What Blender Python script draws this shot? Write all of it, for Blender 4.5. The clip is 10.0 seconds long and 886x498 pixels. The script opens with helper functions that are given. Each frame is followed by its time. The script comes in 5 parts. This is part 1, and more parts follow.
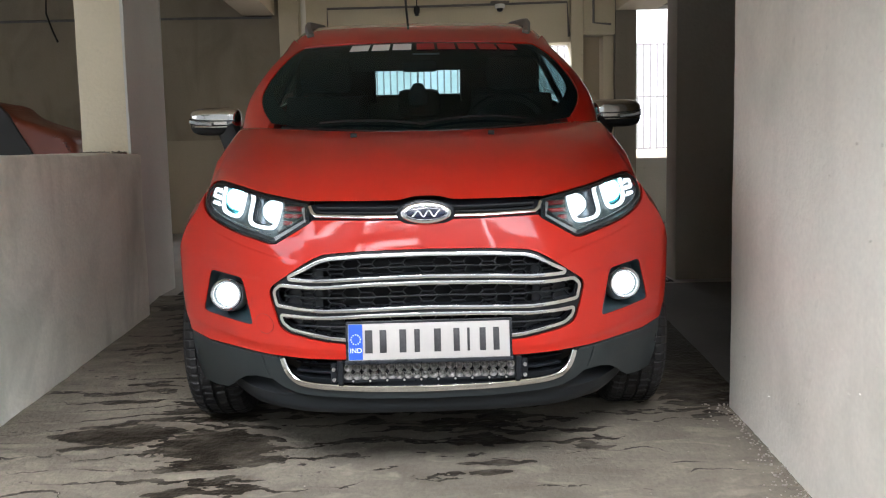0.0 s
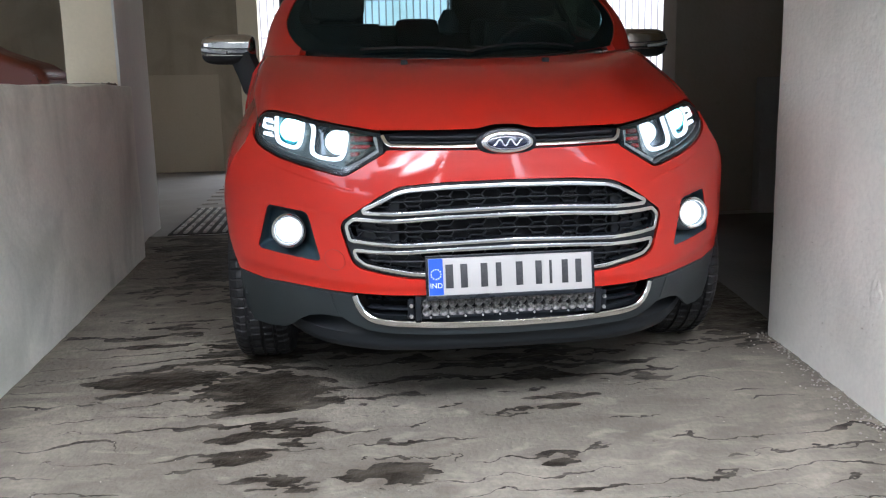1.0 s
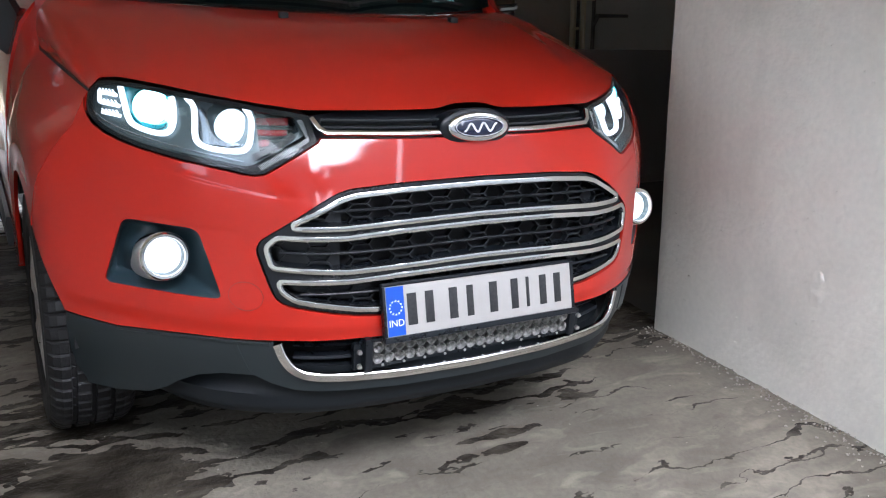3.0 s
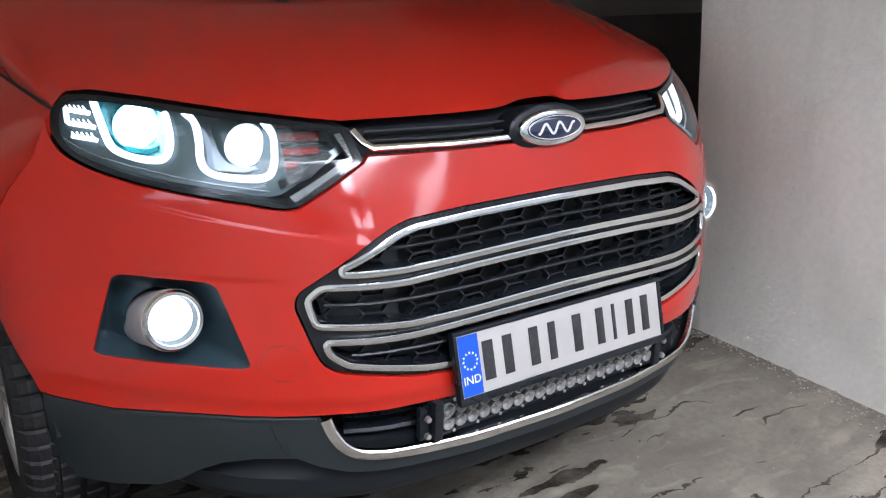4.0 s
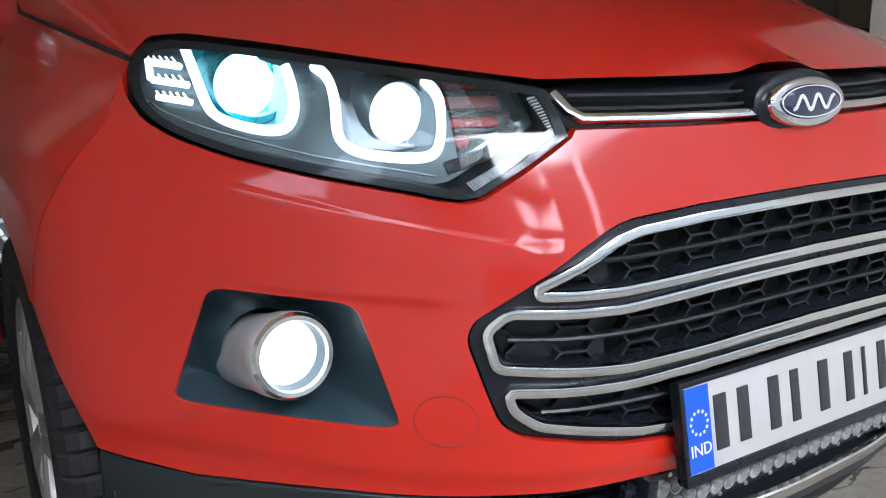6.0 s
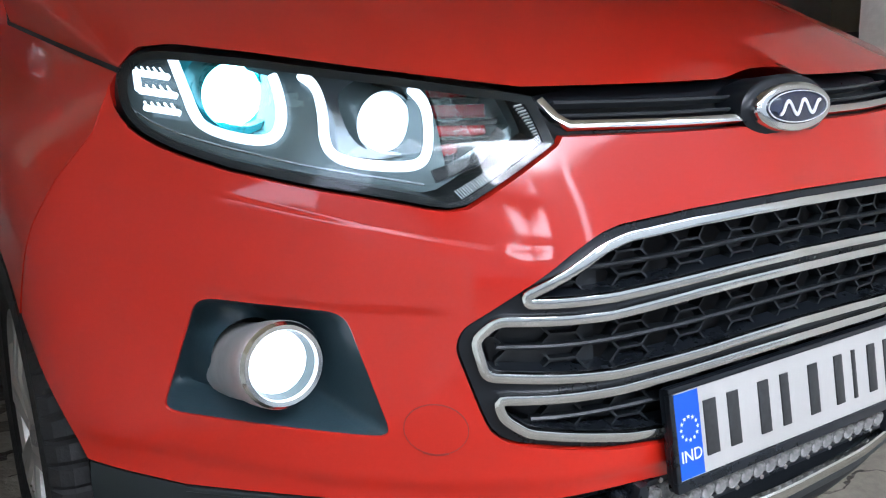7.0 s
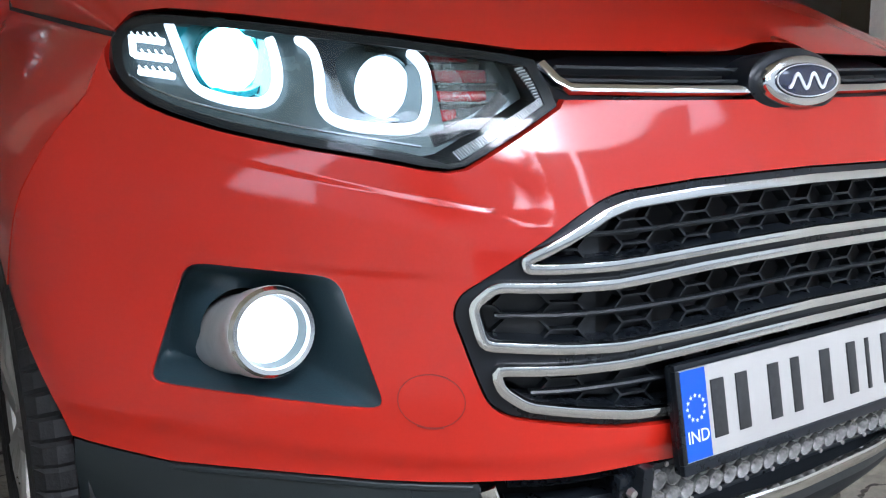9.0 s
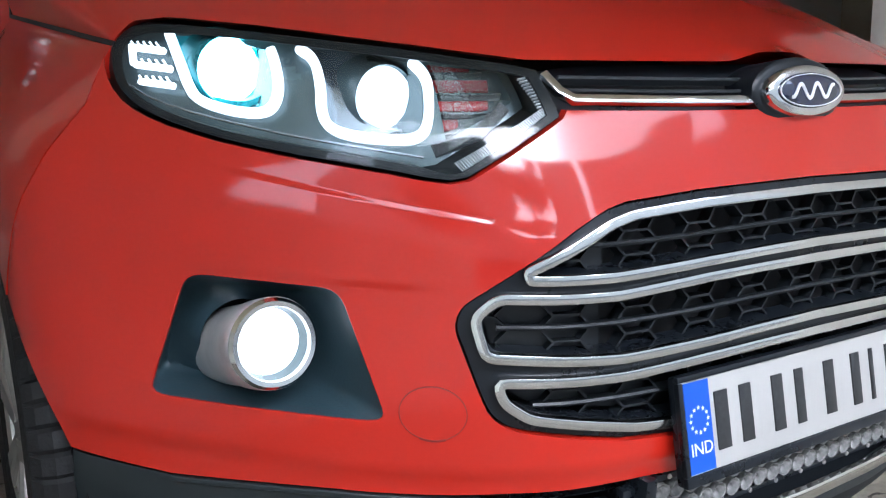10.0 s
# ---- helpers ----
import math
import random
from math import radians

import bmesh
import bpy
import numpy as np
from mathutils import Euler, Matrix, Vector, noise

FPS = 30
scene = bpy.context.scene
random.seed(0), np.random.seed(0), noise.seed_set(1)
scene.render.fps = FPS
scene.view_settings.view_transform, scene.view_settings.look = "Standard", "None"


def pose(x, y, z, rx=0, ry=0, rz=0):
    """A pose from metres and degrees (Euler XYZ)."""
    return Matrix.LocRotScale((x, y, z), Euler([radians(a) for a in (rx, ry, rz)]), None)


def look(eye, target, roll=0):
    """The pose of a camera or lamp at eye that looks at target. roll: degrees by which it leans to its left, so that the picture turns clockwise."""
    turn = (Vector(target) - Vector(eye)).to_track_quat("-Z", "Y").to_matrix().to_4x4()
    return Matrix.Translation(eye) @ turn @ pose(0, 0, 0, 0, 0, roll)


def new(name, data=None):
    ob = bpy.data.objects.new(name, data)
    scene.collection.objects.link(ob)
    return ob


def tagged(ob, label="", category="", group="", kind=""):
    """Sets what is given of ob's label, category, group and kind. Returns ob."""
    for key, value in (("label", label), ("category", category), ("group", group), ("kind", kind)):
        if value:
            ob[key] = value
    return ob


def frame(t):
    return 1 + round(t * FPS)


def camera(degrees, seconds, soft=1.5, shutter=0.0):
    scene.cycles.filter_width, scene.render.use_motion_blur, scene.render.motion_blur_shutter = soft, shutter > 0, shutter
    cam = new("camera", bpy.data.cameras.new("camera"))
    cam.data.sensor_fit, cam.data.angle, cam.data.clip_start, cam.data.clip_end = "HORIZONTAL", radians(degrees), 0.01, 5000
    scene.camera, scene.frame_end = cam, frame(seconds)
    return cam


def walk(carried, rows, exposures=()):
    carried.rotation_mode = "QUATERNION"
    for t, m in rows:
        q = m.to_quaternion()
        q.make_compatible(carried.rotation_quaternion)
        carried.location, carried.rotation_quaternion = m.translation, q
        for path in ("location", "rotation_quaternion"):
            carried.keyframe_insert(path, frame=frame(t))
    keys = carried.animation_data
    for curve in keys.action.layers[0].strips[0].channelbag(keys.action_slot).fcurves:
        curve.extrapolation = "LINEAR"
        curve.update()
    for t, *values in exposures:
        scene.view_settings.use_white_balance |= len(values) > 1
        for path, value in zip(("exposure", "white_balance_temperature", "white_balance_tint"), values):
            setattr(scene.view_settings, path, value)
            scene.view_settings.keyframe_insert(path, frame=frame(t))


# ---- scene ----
cam = camera(54.4, 10.0, 1.15)
METRES = 2.66
START = pose(-0.025, -2.615, 1.100, -6.334, 1.278, -1.766)
ROWS = [
    (0.0, 0.0, 0.0, 0.0, 0.0, 0.0, 0.0),
    (0.5, -0.086, -0.0032, -0.0072, -2.33, -2.82, -0.42),
    (1.0, -0.1807, 0.0432, -0.0106, -5.29, -3.94, 0.59),
    (1.5, -0.2538, 0.1338, 0.0024, -10.89, -3.38, 0.68),
    (2.0, -0.3195, 0.2105, 0.006, -18.16, -3.77, 0.26),
    (3.5, -0.3925, 0.4431, 0.0333, -30.17, -7.88, 3.18),
    (4.0, -0.398, 0.5365, 0.0527, -32.23, -8.55, 4.62),
    (4.5, -0.4099, 0.6308, 0.0578, -32.07, -8.58, 3.14),
    (5.0, -0.4103, 0.6928, 0.0428, -30.24, -7.37, 1.81),
    (6.5, -0.392, 0.7193, 0.026, -30.86, -6.01, 4.08),
    (7.0, -0.3932, 0.7157, 0.027, -30.88, -5.85, 4.03),
    (7.5, -0.3923, 0.715, 0.0248, -30.84, -5.58, 3.87),
    (8.0, -0.3893, 0.7196, 0.0112, -30.48, -4.21, 4.4),
    (8.5, -0.3875, 0.7229, -0.004, -30.28, -3.34, 3.93),
    (9.0, -0.3861, 0.7226, -0.0054, -30.27, -3.28, 3.44),
    (9.5, -0.3862, 0.7231, -0.0041, -30.28, -3.01, 3.45),
    (10.0, -0.3854, 0.7251, -0.0024, -30.28, -3.02, 3.4),
]
walk(cam, [(t, START @ pose(METRES * x, METRES * y, METRES * z, 90 + pitch, roll, yaw)) for t, x, y, z, yaw, pitch, roll in ROWS],
     [(0.0, 0.45, 6050, 12), (0.5, 0.34, 5800, 12), (1.0, 0.38, 5650, 13), (2.2, 0.41, 5550, 13.5), (3.5, 0.28, 5700, 15), (5.0, 0.31, 5650, 15.5), (6.5, 0.38, 5500, 11), (10.0, 0.40, 5450, 11)])

from mathutils.geometry import delaunay_2d_cdt

# ---- light ----
world = bpy.data.worlds.new("sky")
scene.world = world
world.use_nodes = True
wn = world.node_tree
sky = wn.nodes.new("ShaderNodeTexSky")
sky.sky_type, sky.sun_disc = "NISHITA", False
sky.sun_elevation, sky.sun_rotation = radians(45), radians(185)
sky.air_density, sky.dust_density = 1.0, 4.0
haze = wn.nodes.new("ShaderNodeHueSaturation")  # a pale, clouded sky
haze.inputs["Saturation"].default_value = 0.28
wn.links.new(sky.outputs["Color"], haze.inputs["Color"])
wn.links.new(haze.outputs["Color"], wn.nodes["Background"].inputs["Color"])
wn.nodes["Background"].inputs["Strength"].default_value = 0.78
sun_data = bpy.data.lights.new("sun", "SUN")
sun_data.energy, sun_data.angle, sun_data.color = 0.6, radians(30), (1.0, 0.97, 0.93)
sun = new("sun", sun_data)
sun.matrix_world = look((-0.5, -6.0, 6.2), (0, 0, 0))

rear_data = bpy.data.lights.new("rear_fill", "AREA")  # added lamp, out of view above the rear opening, standing in for sky light
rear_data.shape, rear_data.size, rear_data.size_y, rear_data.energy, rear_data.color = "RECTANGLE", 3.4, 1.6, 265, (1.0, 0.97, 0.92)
rear = new("rear_fill", rear_data)
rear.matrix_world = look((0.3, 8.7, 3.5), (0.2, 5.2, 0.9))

# ---- materials ----


def shader(name):
    m = bpy.data.materials.new(name)
    m.use_nodes = True
    return m, m.node_tree, m.node_tree.nodes["Principled BSDF"]


def paint(name, color, rough, metal=0.0, var=0.12, scale=6.0, grain=90.0, bump=0.0, coat=0.0, rvar=0.08, spec=0.5, film=0.04):
    """A surface whose colour and gloss vary at two scales, with fine relief."""
    m, nt, p = shader(name)
    tc = nt.nodes.new("ShaderNodeTexCoord")
    big, fine = nt.nodes.new("ShaderNodeTexNoise"), nt.nodes.new("ShaderNodeTexNoise")
    big.inputs["Scale"].default_value, fine.inputs["Scale"].default_value = scale, grain
    big.inputs["Detail"].default_value, fine.inputs["Detail"].default_value = 5, 3
    for n in (big, fine):
        nt.links.new(tc.outputs["Object"], n.inputs["Vector"])
    both = nt.nodes.new("ShaderNodeMath")
    both.operation = "MULTIPLY_ADD"
    nt.links.new(fine.outputs["Fac"], both.inputs[0])
    both.inputs[1].default_value = 0.45
    nt.links.new(big.outputs["Fac"], both.inputs[2])
    ramp = nt.nodes.new("ShaderNodeValToRGB")
    ramp.color_ramp.elements[0].position, ramp.color_ramp.elements[1].position = 0.45, 1.0
    ramp.color_ramp.elements[0].color = (*[c * (1 - var) for c in color], 1)
    ramp.color_ramp.elements[1].color = (*[min(1, c * (1 + var)) for c in color], 1)
    nt.links.new(both.outputs[0], ramp.inputs["Fac"])
    nt.links.new(ramp.outputs["Color"], p.inputs["Base Color"])
    gloss = nt.nodes.new("ShaderNodeMapRange")
    gloss.inputs["From Min"].default_value, gloss.inputs["From Max"].default_value = 0.45, 1.0
    gloss.inputs["To Min"].default_value, gloss.inputs["To Max"].default_value = max(0.02, rough - rvar), rough + rvar
    nt.links.new(both.outputs[0], gloss.inputs["Value"])
    nt.links.new(gloss.outputs["Result"], p.inputs["Roughness"])
    p.inputs["Metallic"].default_value = metal
    p.inputs["Specular IOR Level"].default_value = spec
    p.inputs["Coat Weight"].default_value, p.inputs["Coat Roughness"].default_value = coat, film
    if bump:
        b = nt.nodes.new("ShaderNodeBump")
        b.inputs["Strength"].default_value, b.inputs["Distance"].default_value = bump, 0.01
        nt.links.new(both.outputs[0], b.inputs["Height"])
        nt.links.new(b.outputs["Normal"], p.inputs["Normal"])
    return m


def glow(name, color, strength):
    m, nt, p = shader(name)
    p.inputs["Base Color"].default_value = (*color, 1)
    p.inputs["Emission Color"].default_value = (*color, 1)
    p.inputs["Emission Strength"].default_value = strength
    return m


def clear(name, tint, gloss=0.06, rough=0.02, sheen=(0.8, 0.8, 0.8)):
    """A thin clear sheet: it lets light pass and mirrors more at a slant."""
    m, nt, p = shader(name)
    out = nt.nodes["Material Output"]
    a, b = nt.nodes.new("ShaderNodeBsdfTransparent"), nt.nodes.new("ShaderNodeBsdfGlossy")
    a.inputs["Color"].default_value = (*tint, 1)
    b.inputs["Roughness"].default_value, b.inputs["Color"].default_value = rough, (*sheen, 1)
    lw, mix = nt.nodes.new("ShaderNodeLayerWeight"), nt.nodes.new("ShaderNodeMixShader")
    lw.inputs["Blend"].default_value = 0.5
    pw, ml = nt.nodes.new("ShaderNodeMath"), nt.nodes.new("ShaderNodeMath")
    pw.operation, ml.operation = "POWER", "MULTIPLY_ADD"
    pw.inputs[1].default_value = 5.0
    ml.inputs[1].default_value, ml.inputs[2].default_value = 0.85, gloss
    nt.links.new(lw.outputs["Facing"], pw.inputs[0])
    nt.links.new(pw.outputs[0], ml.inputs[0])
    nt.links.new(ml.outputs[0], mix.inputs[0])
    nt.links.new(a.outputs[0], mix.inputs[1])
    nt.links.new(b.outputs[0], mix.inputs[2])
    nt.links.new(mix.outputs[0], out.inputs["Surface"])
    return m


RED = paint("red_body_paint", (0.43, 0.0140, 0.0055), 0.42, var=0.05, scale=2.5, grain=300, coat=0.88, rvar=0.05, spec=0.12, film=0.075)
SLAT_GREY = paint("satin_grey_plastic", (0.040, 0.043, 0.047), 0.34, var=0.15, spec=0.4)
CHROME = paint("chrome", (0.69, 0.69, 0.68), 0.13, metal=1.0, var=0.05, scale=20, rvar=0.04)
GLOSS_BLACK = paint("gloss_black_plastic", (0.008, 0.010, 0.013), 0.30, var=0.2, rvar=0.06, spec=0.32)
MESH_BLACK = paint("grille_plastic", (0.009, 0.011, 0.013), 0.42, var=0.3, scale=30, bump=0.1, spec=0.35)
VOID = paint("dark_cavity", (0.006, 0.006, 0.007), 0.8, var=0.3)
SKIRT = paint("dark_grey_bumper_plastic", (0.0135, 0.0190, 0.0210), 0.38, var=0.18, scale=5, grain=400, bump=0.08)
# skirt plastic darkened: the shade on the down-facing lip is in this colour
LIP = paint("shade_dark_lip_plastic", (0.008, 0.010, 0.012), 0.55, var=0.2, scale=5, grain=400, bump=0.06, spec=0.25)
BEZEL = paint("fog_bezel_plastic", (0.030, 0.054, 0.067), 0.36, var=0.2, scale=8, grain=300, bump=0.05)
RUBBER = paint("tyre_rubber", (0.008, 0.008, 0.0085), 0.58, var=0.4, scale=12, grain=120, bump=0.25, spec=0.3)
ALLOY = paint("silver_alloy", (0.55, 0.54, 0.52), 0.32, metal=0.9, var=0.1)
WHITE_PLATE = paint("reflective_white_sheet", (0.36, 0.35, 0.33), 0.42, var=0.06, scale=4, grain=500, bump=0.03)
BLUE_PLATE = paint("blue_plate_band", (0.010, 0.075, 0.46), 0.35, var=0.06)
BADGE_BLUE = paint("badge_navy", (0.007, 0.012, 0.045), 0.18, var=0.1, coat=1.0)
INK = paint("black_embossed_ink", (0.020, 0.021, 0.022), 0.45, var=0.5, scale=120)
WHITE_INK = paint("white_ink", (0.78, 0.78, 0.78), 0.4, var=0.04)
DARK_RED = paint("dark_red_gap", (0.20, 0.009, 0.005), 0.6, var=0.1)
RED_INK = paint("red_vinyl", (0.36, 0.02, 0.02), 0.45, var=0.1)
TRIM_BLACK = paint("black_cabin_trim", (0.010, 0.011, 0.012), 0.65, var=0.3)
CABIN = paint("cabin_cloth", (0.012, 0.017, 0.020), 0.85, var=0.3, grain=200)
LAMP_GREY = paint("lamp_housing_grey", (0.118, 0.158, 0.166), 0.22, metal=0.3, var=0.2, scale=14)
# mirror chrome toned down: the dark surroundings it reflects are in the colour
MIRROR_CAP = paint("darkened_chrome", (0.50, 0.49, 0.47), 0.12, metal=1.0, var=0.08, scale=20)
SATIN = paint("satin_metal", (0.60, 0.60, 0.60), 0.36, metal=0.45, var=0.15, scale=30)
WET_BAR = paint("wet_cast_concrete", (0.46, 0.45, 0.43), 0.28, var=0.25, scale=9, grain=60, bump=0.15)
LAMP_BLACK = paint("lamp_housing_black", (0.006, 0.009, 0.011), 0.35, var=0.3, spec=0.25)
RED_LENS = paint("red_side_reflector", (0.34, 0.012, 0.014), 0.15, var=0.4, scale=60)
OPTIC = paint("moulded_optic", (0.29, 0.285, 0.275), 0.16, metal=0.35, var=0.4, scale=150, bump=0.2)
FROST = paint("frosted_clear_ribs", (0.42, 0.45, 0.46), 0.16, var=0.3, scale=200)
LED_WHITE = glow("led_tube", (0.92, 0.97, 1.0), 1.4)
LED_COOL = glow("low_beam", (0.86, 0.96, 1.0), 1.5)
LED_CYAN = glow("high_beam", (0.42, 0.95, 1.0), 9.0)
LAMP_SILVER = paint("lamp_silver_panel", (0.32, 0.36, 0.39), 0.22, metal=0.75, var=0.15, scale=25)
# teal paint that imitates the high beam's cyan glow on nearby parts
LAMP_GLOW_TINT = paint("teal_glow_tint", (0.05, 0.30, 0.34), 0.30, metal=0.3, var=0.25, scale=20)
FOG_GLOW = glow("fog_lamp_glow", (0.97, 1.0, 1.0), 1.25)
CLEAR = clear("lamp_cover", (0.96, 0.98, 0.98), 0.03)
GLASS = clear("tinted_windscreen", (0.26, 0.41, 0.45), 0.045, sheen=(0.50, 0.70, 0.80))
SIDE_GLASS = clear("tinted_side_glass", (0.34, 0.42, 0.40), 0.06)


def speckled(name, color, most):
    """Fine dried droplets on the inside of a clear cover."""
    m, nt, p = shader(name)
    out = nt.nodes["Material Output"]
    tc, n, mr = nt.nodes.new("ShaderNodeTexCoord"), nt.nodes.new("ShaderNodeTexNoise"), nt.nodes.new("ShaderNodeMapRange")
    n.inputs["Scale"].default_value, n.inputs["Detail"].default_value = 800, 5
    nt.links.new(tc.outputs["Object"], n.inputs["Vector"])
    mr.inputs["From Min"].default_value, mr.inputs["From Max"].default_value, mr.inputs["To Max"].default_value = 0.47, 0.68, most
    nt.links.new(n.outputs["Fac"], mr.inputs["Value"])
    a, d, mix = nt.nodes.new("ShaderNodeBsdfTransparent"), nt.nodes.new("ShaderNodeBsdfDiffuse"), nt.nodes.new("ShaderNodeMixShader")
    d.inputs["Color"].default_value = (*color, 1)
    nt.links.new(mr.outputs["Result"], mix.inputs[0])
    nt.links.new(a.outputs[0], mix.inputs[1])
    nt.links.new(d.outputs[0], mix.inputs[2])
    nt.links.new(mix.outputs[0], out.inputs["Surface"])
    return m


HAZE = speckled("dried_droplets", (0.86, 0.9, 0.9), 0.70)
HAZE_THIN = speckled("thin_droplets", (0.86, 0.9, 0.9), 0.34)


def concrete(name, light, dark, rough, stains=False, scale=1.6, bump=0.25, gritty=0.10, blotch=0.0):
    """Cement plaster or concrete: patchy tone, grit, pits and, on the ramp, oil and water stains and painted shade."""
    m, nt, p = shader(name)
    tc = nt.nodes.new("ShaderNodeTexCoord")

    def tex(kind, sc, detail=5, stretch=(1, 1, 1), distort=0.0):
        mp = nt.nodes.new("ShaderNodeMapping")
        mp.inputs["Scale"].default_value = stretch
        nt.links.new(tc.outputs["Object"], mp.inputs["Vector"])
        n = nt.nodes.new(kind)
        n.inputs["Scale"].default_value = sc
        if kind == "ShaderNodeTexNoise":
            n.inputs["Detail"].default_value, n.inputs["Distortion"].default_value = detail, distort
        nt.links.new(mp.outputs["Vector"], n.inputs["Vector"])
        return n

    def mix(fac, a, b, mode="MIX"):
        n = nt.nodes.new("ShaderNodeMix")
        n.data_type, n.blend_type = "RGBA", mode
        for sock, v in ((n.inputs[0], fac), (n.inputs[6], a), (n.inputs[7], b)):
            if isinstance(v, (int, float)):
                sock.default_value = v
            elif isinstance(v, tuple):
                sock.default_value = (*v, 1)
            else:
                nt.links.new(v, sock)
        return n.outputs[2]

    def band(src, lo, hi, a=0.0, b=1.0):
        n = nt.nodes.new("ShaderNodeMapRange")
        n.inputs["From Min"].default_value, n.inputs["From Max"].default_value = lo, hi
        n.inputs["To Min"].default_value, n.inputs["To Max"].default_value = a, b
        nt.links.new(src, n.inputs["Value"])
        return n.outputs["Result"]

    def math2(op, a, b):
        n = nt.nodes.new("ShaderNodeMath")
        n.operation = op
        for sock, v in ((n.inputs[0], a), (n.inputs[1], b)):
            if isinstance(v, (int, float)):
                sock.default_value = v
            else:
                nt.links.new(v, sock)
        return n.outputs[0]

    patch, grit = tex("ShaderNodeTexNoise", scale, 6, (1, 1, 0.5)), tex("ShaderNodeTexNoise", 55, 4)
    col = mix(band(patch.outputs["Fac"], 0.35, 0.68), dark, light)
    col = mix(band(grit.outputs["Fac"], 0.30, 0.75, 0.0, gritty), col, tuple(c * 0.55 for c in dark))
    if stains:
        worn_top = tex("ShaderNodeTexNoise", 5.5, 9, (0.7, 1.5, 1), 0.6)
        col = mix(band(worn_top.outputs["Fac"], 0.40, 0.66, 0.0, 0.55), col, tuple(c * 0.62 for c in dark))
        dust = tex("ShaderNodeTexNoise", 8.0, 8, (0.7, 1.8, 1), 0.8)
        col = mix(band(dust.outputs["Fac"], 0.55, 0.72, 0.0, 0.45), col, tuple(min(1.0, c * 1.35) for c in light))
    if blotch:
        # cloudy damp stains and thin runs of old rain water
        damp_patch, runs = tex("ShaderNodeTexNoise", 2.1, 8, (1, 1, 0.8), 0.7), tex("ShaderNodeTexNoise", 3.0, 6, (2.2, 2.2, 0.28), 0.3)
        col = mix(band(damp_patch.outputs["Fac"], 0.47, 0.66, 0.0, blotch), col, tuple(c * k for c, k in zip(dark, (0.50, 0.53, 0.50))))
        col = mix(band(runs.outputs["Fac"], 0.54, 0.72, 0.0, blotch * 0.8), col, tuple(c * k for c, k in zip(dark, (0.55, 0.57, 0.53))))
    pits = tex("ShaderNodeTexNoise", 14, 2)
    col = mix(band(pits.outputs["Fac"], 0.70, 0.76, 0.0, 0.22), col, tuple(c * 0.6 for c in dark))
    wet = None
    if stains:
        sep = nt.nodes.new("ShaderNodeSeparateXYZ")
        nt.links.new(tc.outputs["Object"], sep.inputs[0])
        total = None
        for cx, cy, rx, ry, weight in STAINS_AND_SHADE:
            dx = math2("DIVIDE", math2("SUBTRACT", sep.outputs["X"], cx), rx)
            dy = math2("DIVIDE", math2("SUBTRACT", sep.outputs["Y"], cy), ry)
            d = math2("SQRT", math2("ADD", math2("MULTIPLY", dx, dx), math2("MULTIPLY", dy, dy)), 0)
            k = band(d, 0.1, 1.0, weight, 0.0)
            total = k if total is None else math2("MAXIMUM", total, k)
        # worn layers: ragged dark lips that run from side to side, filled with damp in stains and dark in painted shade
        sway, jag = tex("ShaderNodeTexNoise", 1.3, 3, (0.8, 1.6, 1)), tex("ShaderNodeTexNoise", 7.0, 6, (1, 1.4, 1))
        v = math2("ADD", math2("MULTIPLY", sep.outputs["Y"], 10.0), math2("MULTIPLY", sway.outputs["Fac"], 3.6))
        v = math2("ADD", v, math2("MULTIPLY", jag.outputs["Fac"], 1.7))
        saw = math2("FRACT", v, 0.0)
        tear = tex("ShaderNodeTexNoise", 3.1, 8, (0.8, 2.6, 1), 0.3)
        worn = tex("ShaderNodeTexNoise", 0.9, 3)
        width = math2("ADD", band(tear.outputs["Fac"], 0.47, 0.72, 0.0, 0.32), band(worn.outputs["Fac"], 0.36, 0.60, -0.11, 0.035))
        speck = tex("ShaderNodeTexNoise", 13, 7, (0.8, 2.0, 1), 0.4)
        soak = math2("ADD", math2("MULTIPLY", total, 1.7), band(tear.outputs["Fac"], 0.30, 0.70, -1.15, 0.55))
        soak = math2("ADD", soak, band(speck.outputs["Fac"], 0.25, 0.75, -0.5, 0.5))
        width = math2("MAXIMUM", width, math2("MULTIPLY", soak, math2("GREATER_THAN", total, 0.01)))
        gap = math2("SUBTRACT", width, saw)
        wet = band(gap, -0.012, 0.012)
        ledge = math2("MULTIPLY", saw, band(worn.outputs["Fac"], 0.35, 0.6))
        tone = tex("ShaderNodeTexNoise", 11, 8, (0.8, 1.8, 1))
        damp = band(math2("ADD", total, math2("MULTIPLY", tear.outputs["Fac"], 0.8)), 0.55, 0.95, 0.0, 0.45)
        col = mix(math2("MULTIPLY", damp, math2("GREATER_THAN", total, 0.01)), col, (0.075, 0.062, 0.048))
        # heaviest weights: shade under the car and by the wall, painted near black
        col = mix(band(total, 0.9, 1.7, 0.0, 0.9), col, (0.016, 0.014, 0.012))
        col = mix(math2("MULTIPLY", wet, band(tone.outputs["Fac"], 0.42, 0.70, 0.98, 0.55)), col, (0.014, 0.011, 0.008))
    nt.links.new(col, p.inputs["Base Color"])
    b = nt.nodes.new("ShaderNodeBump")
    b.inputs["Strength"].default_value, b.inputs["Distance"].default_value = bump, 0.01
    high = math2("ADD", grit.outputs["Fac"], patch.outputs["Fac"])
    if stains:
        high = math2("ADD", high, math2("MULTIPLY", ledge, 1.3))
    nt.links.new(high, b.inputs["Height"])
    nt.links.new(b.outputs["Normal"], p.inputs["Normal"])
    if wet:
        nt.links.new(band(wet, 0, 1, rough, 0.55), p.inputs["Roughness"])
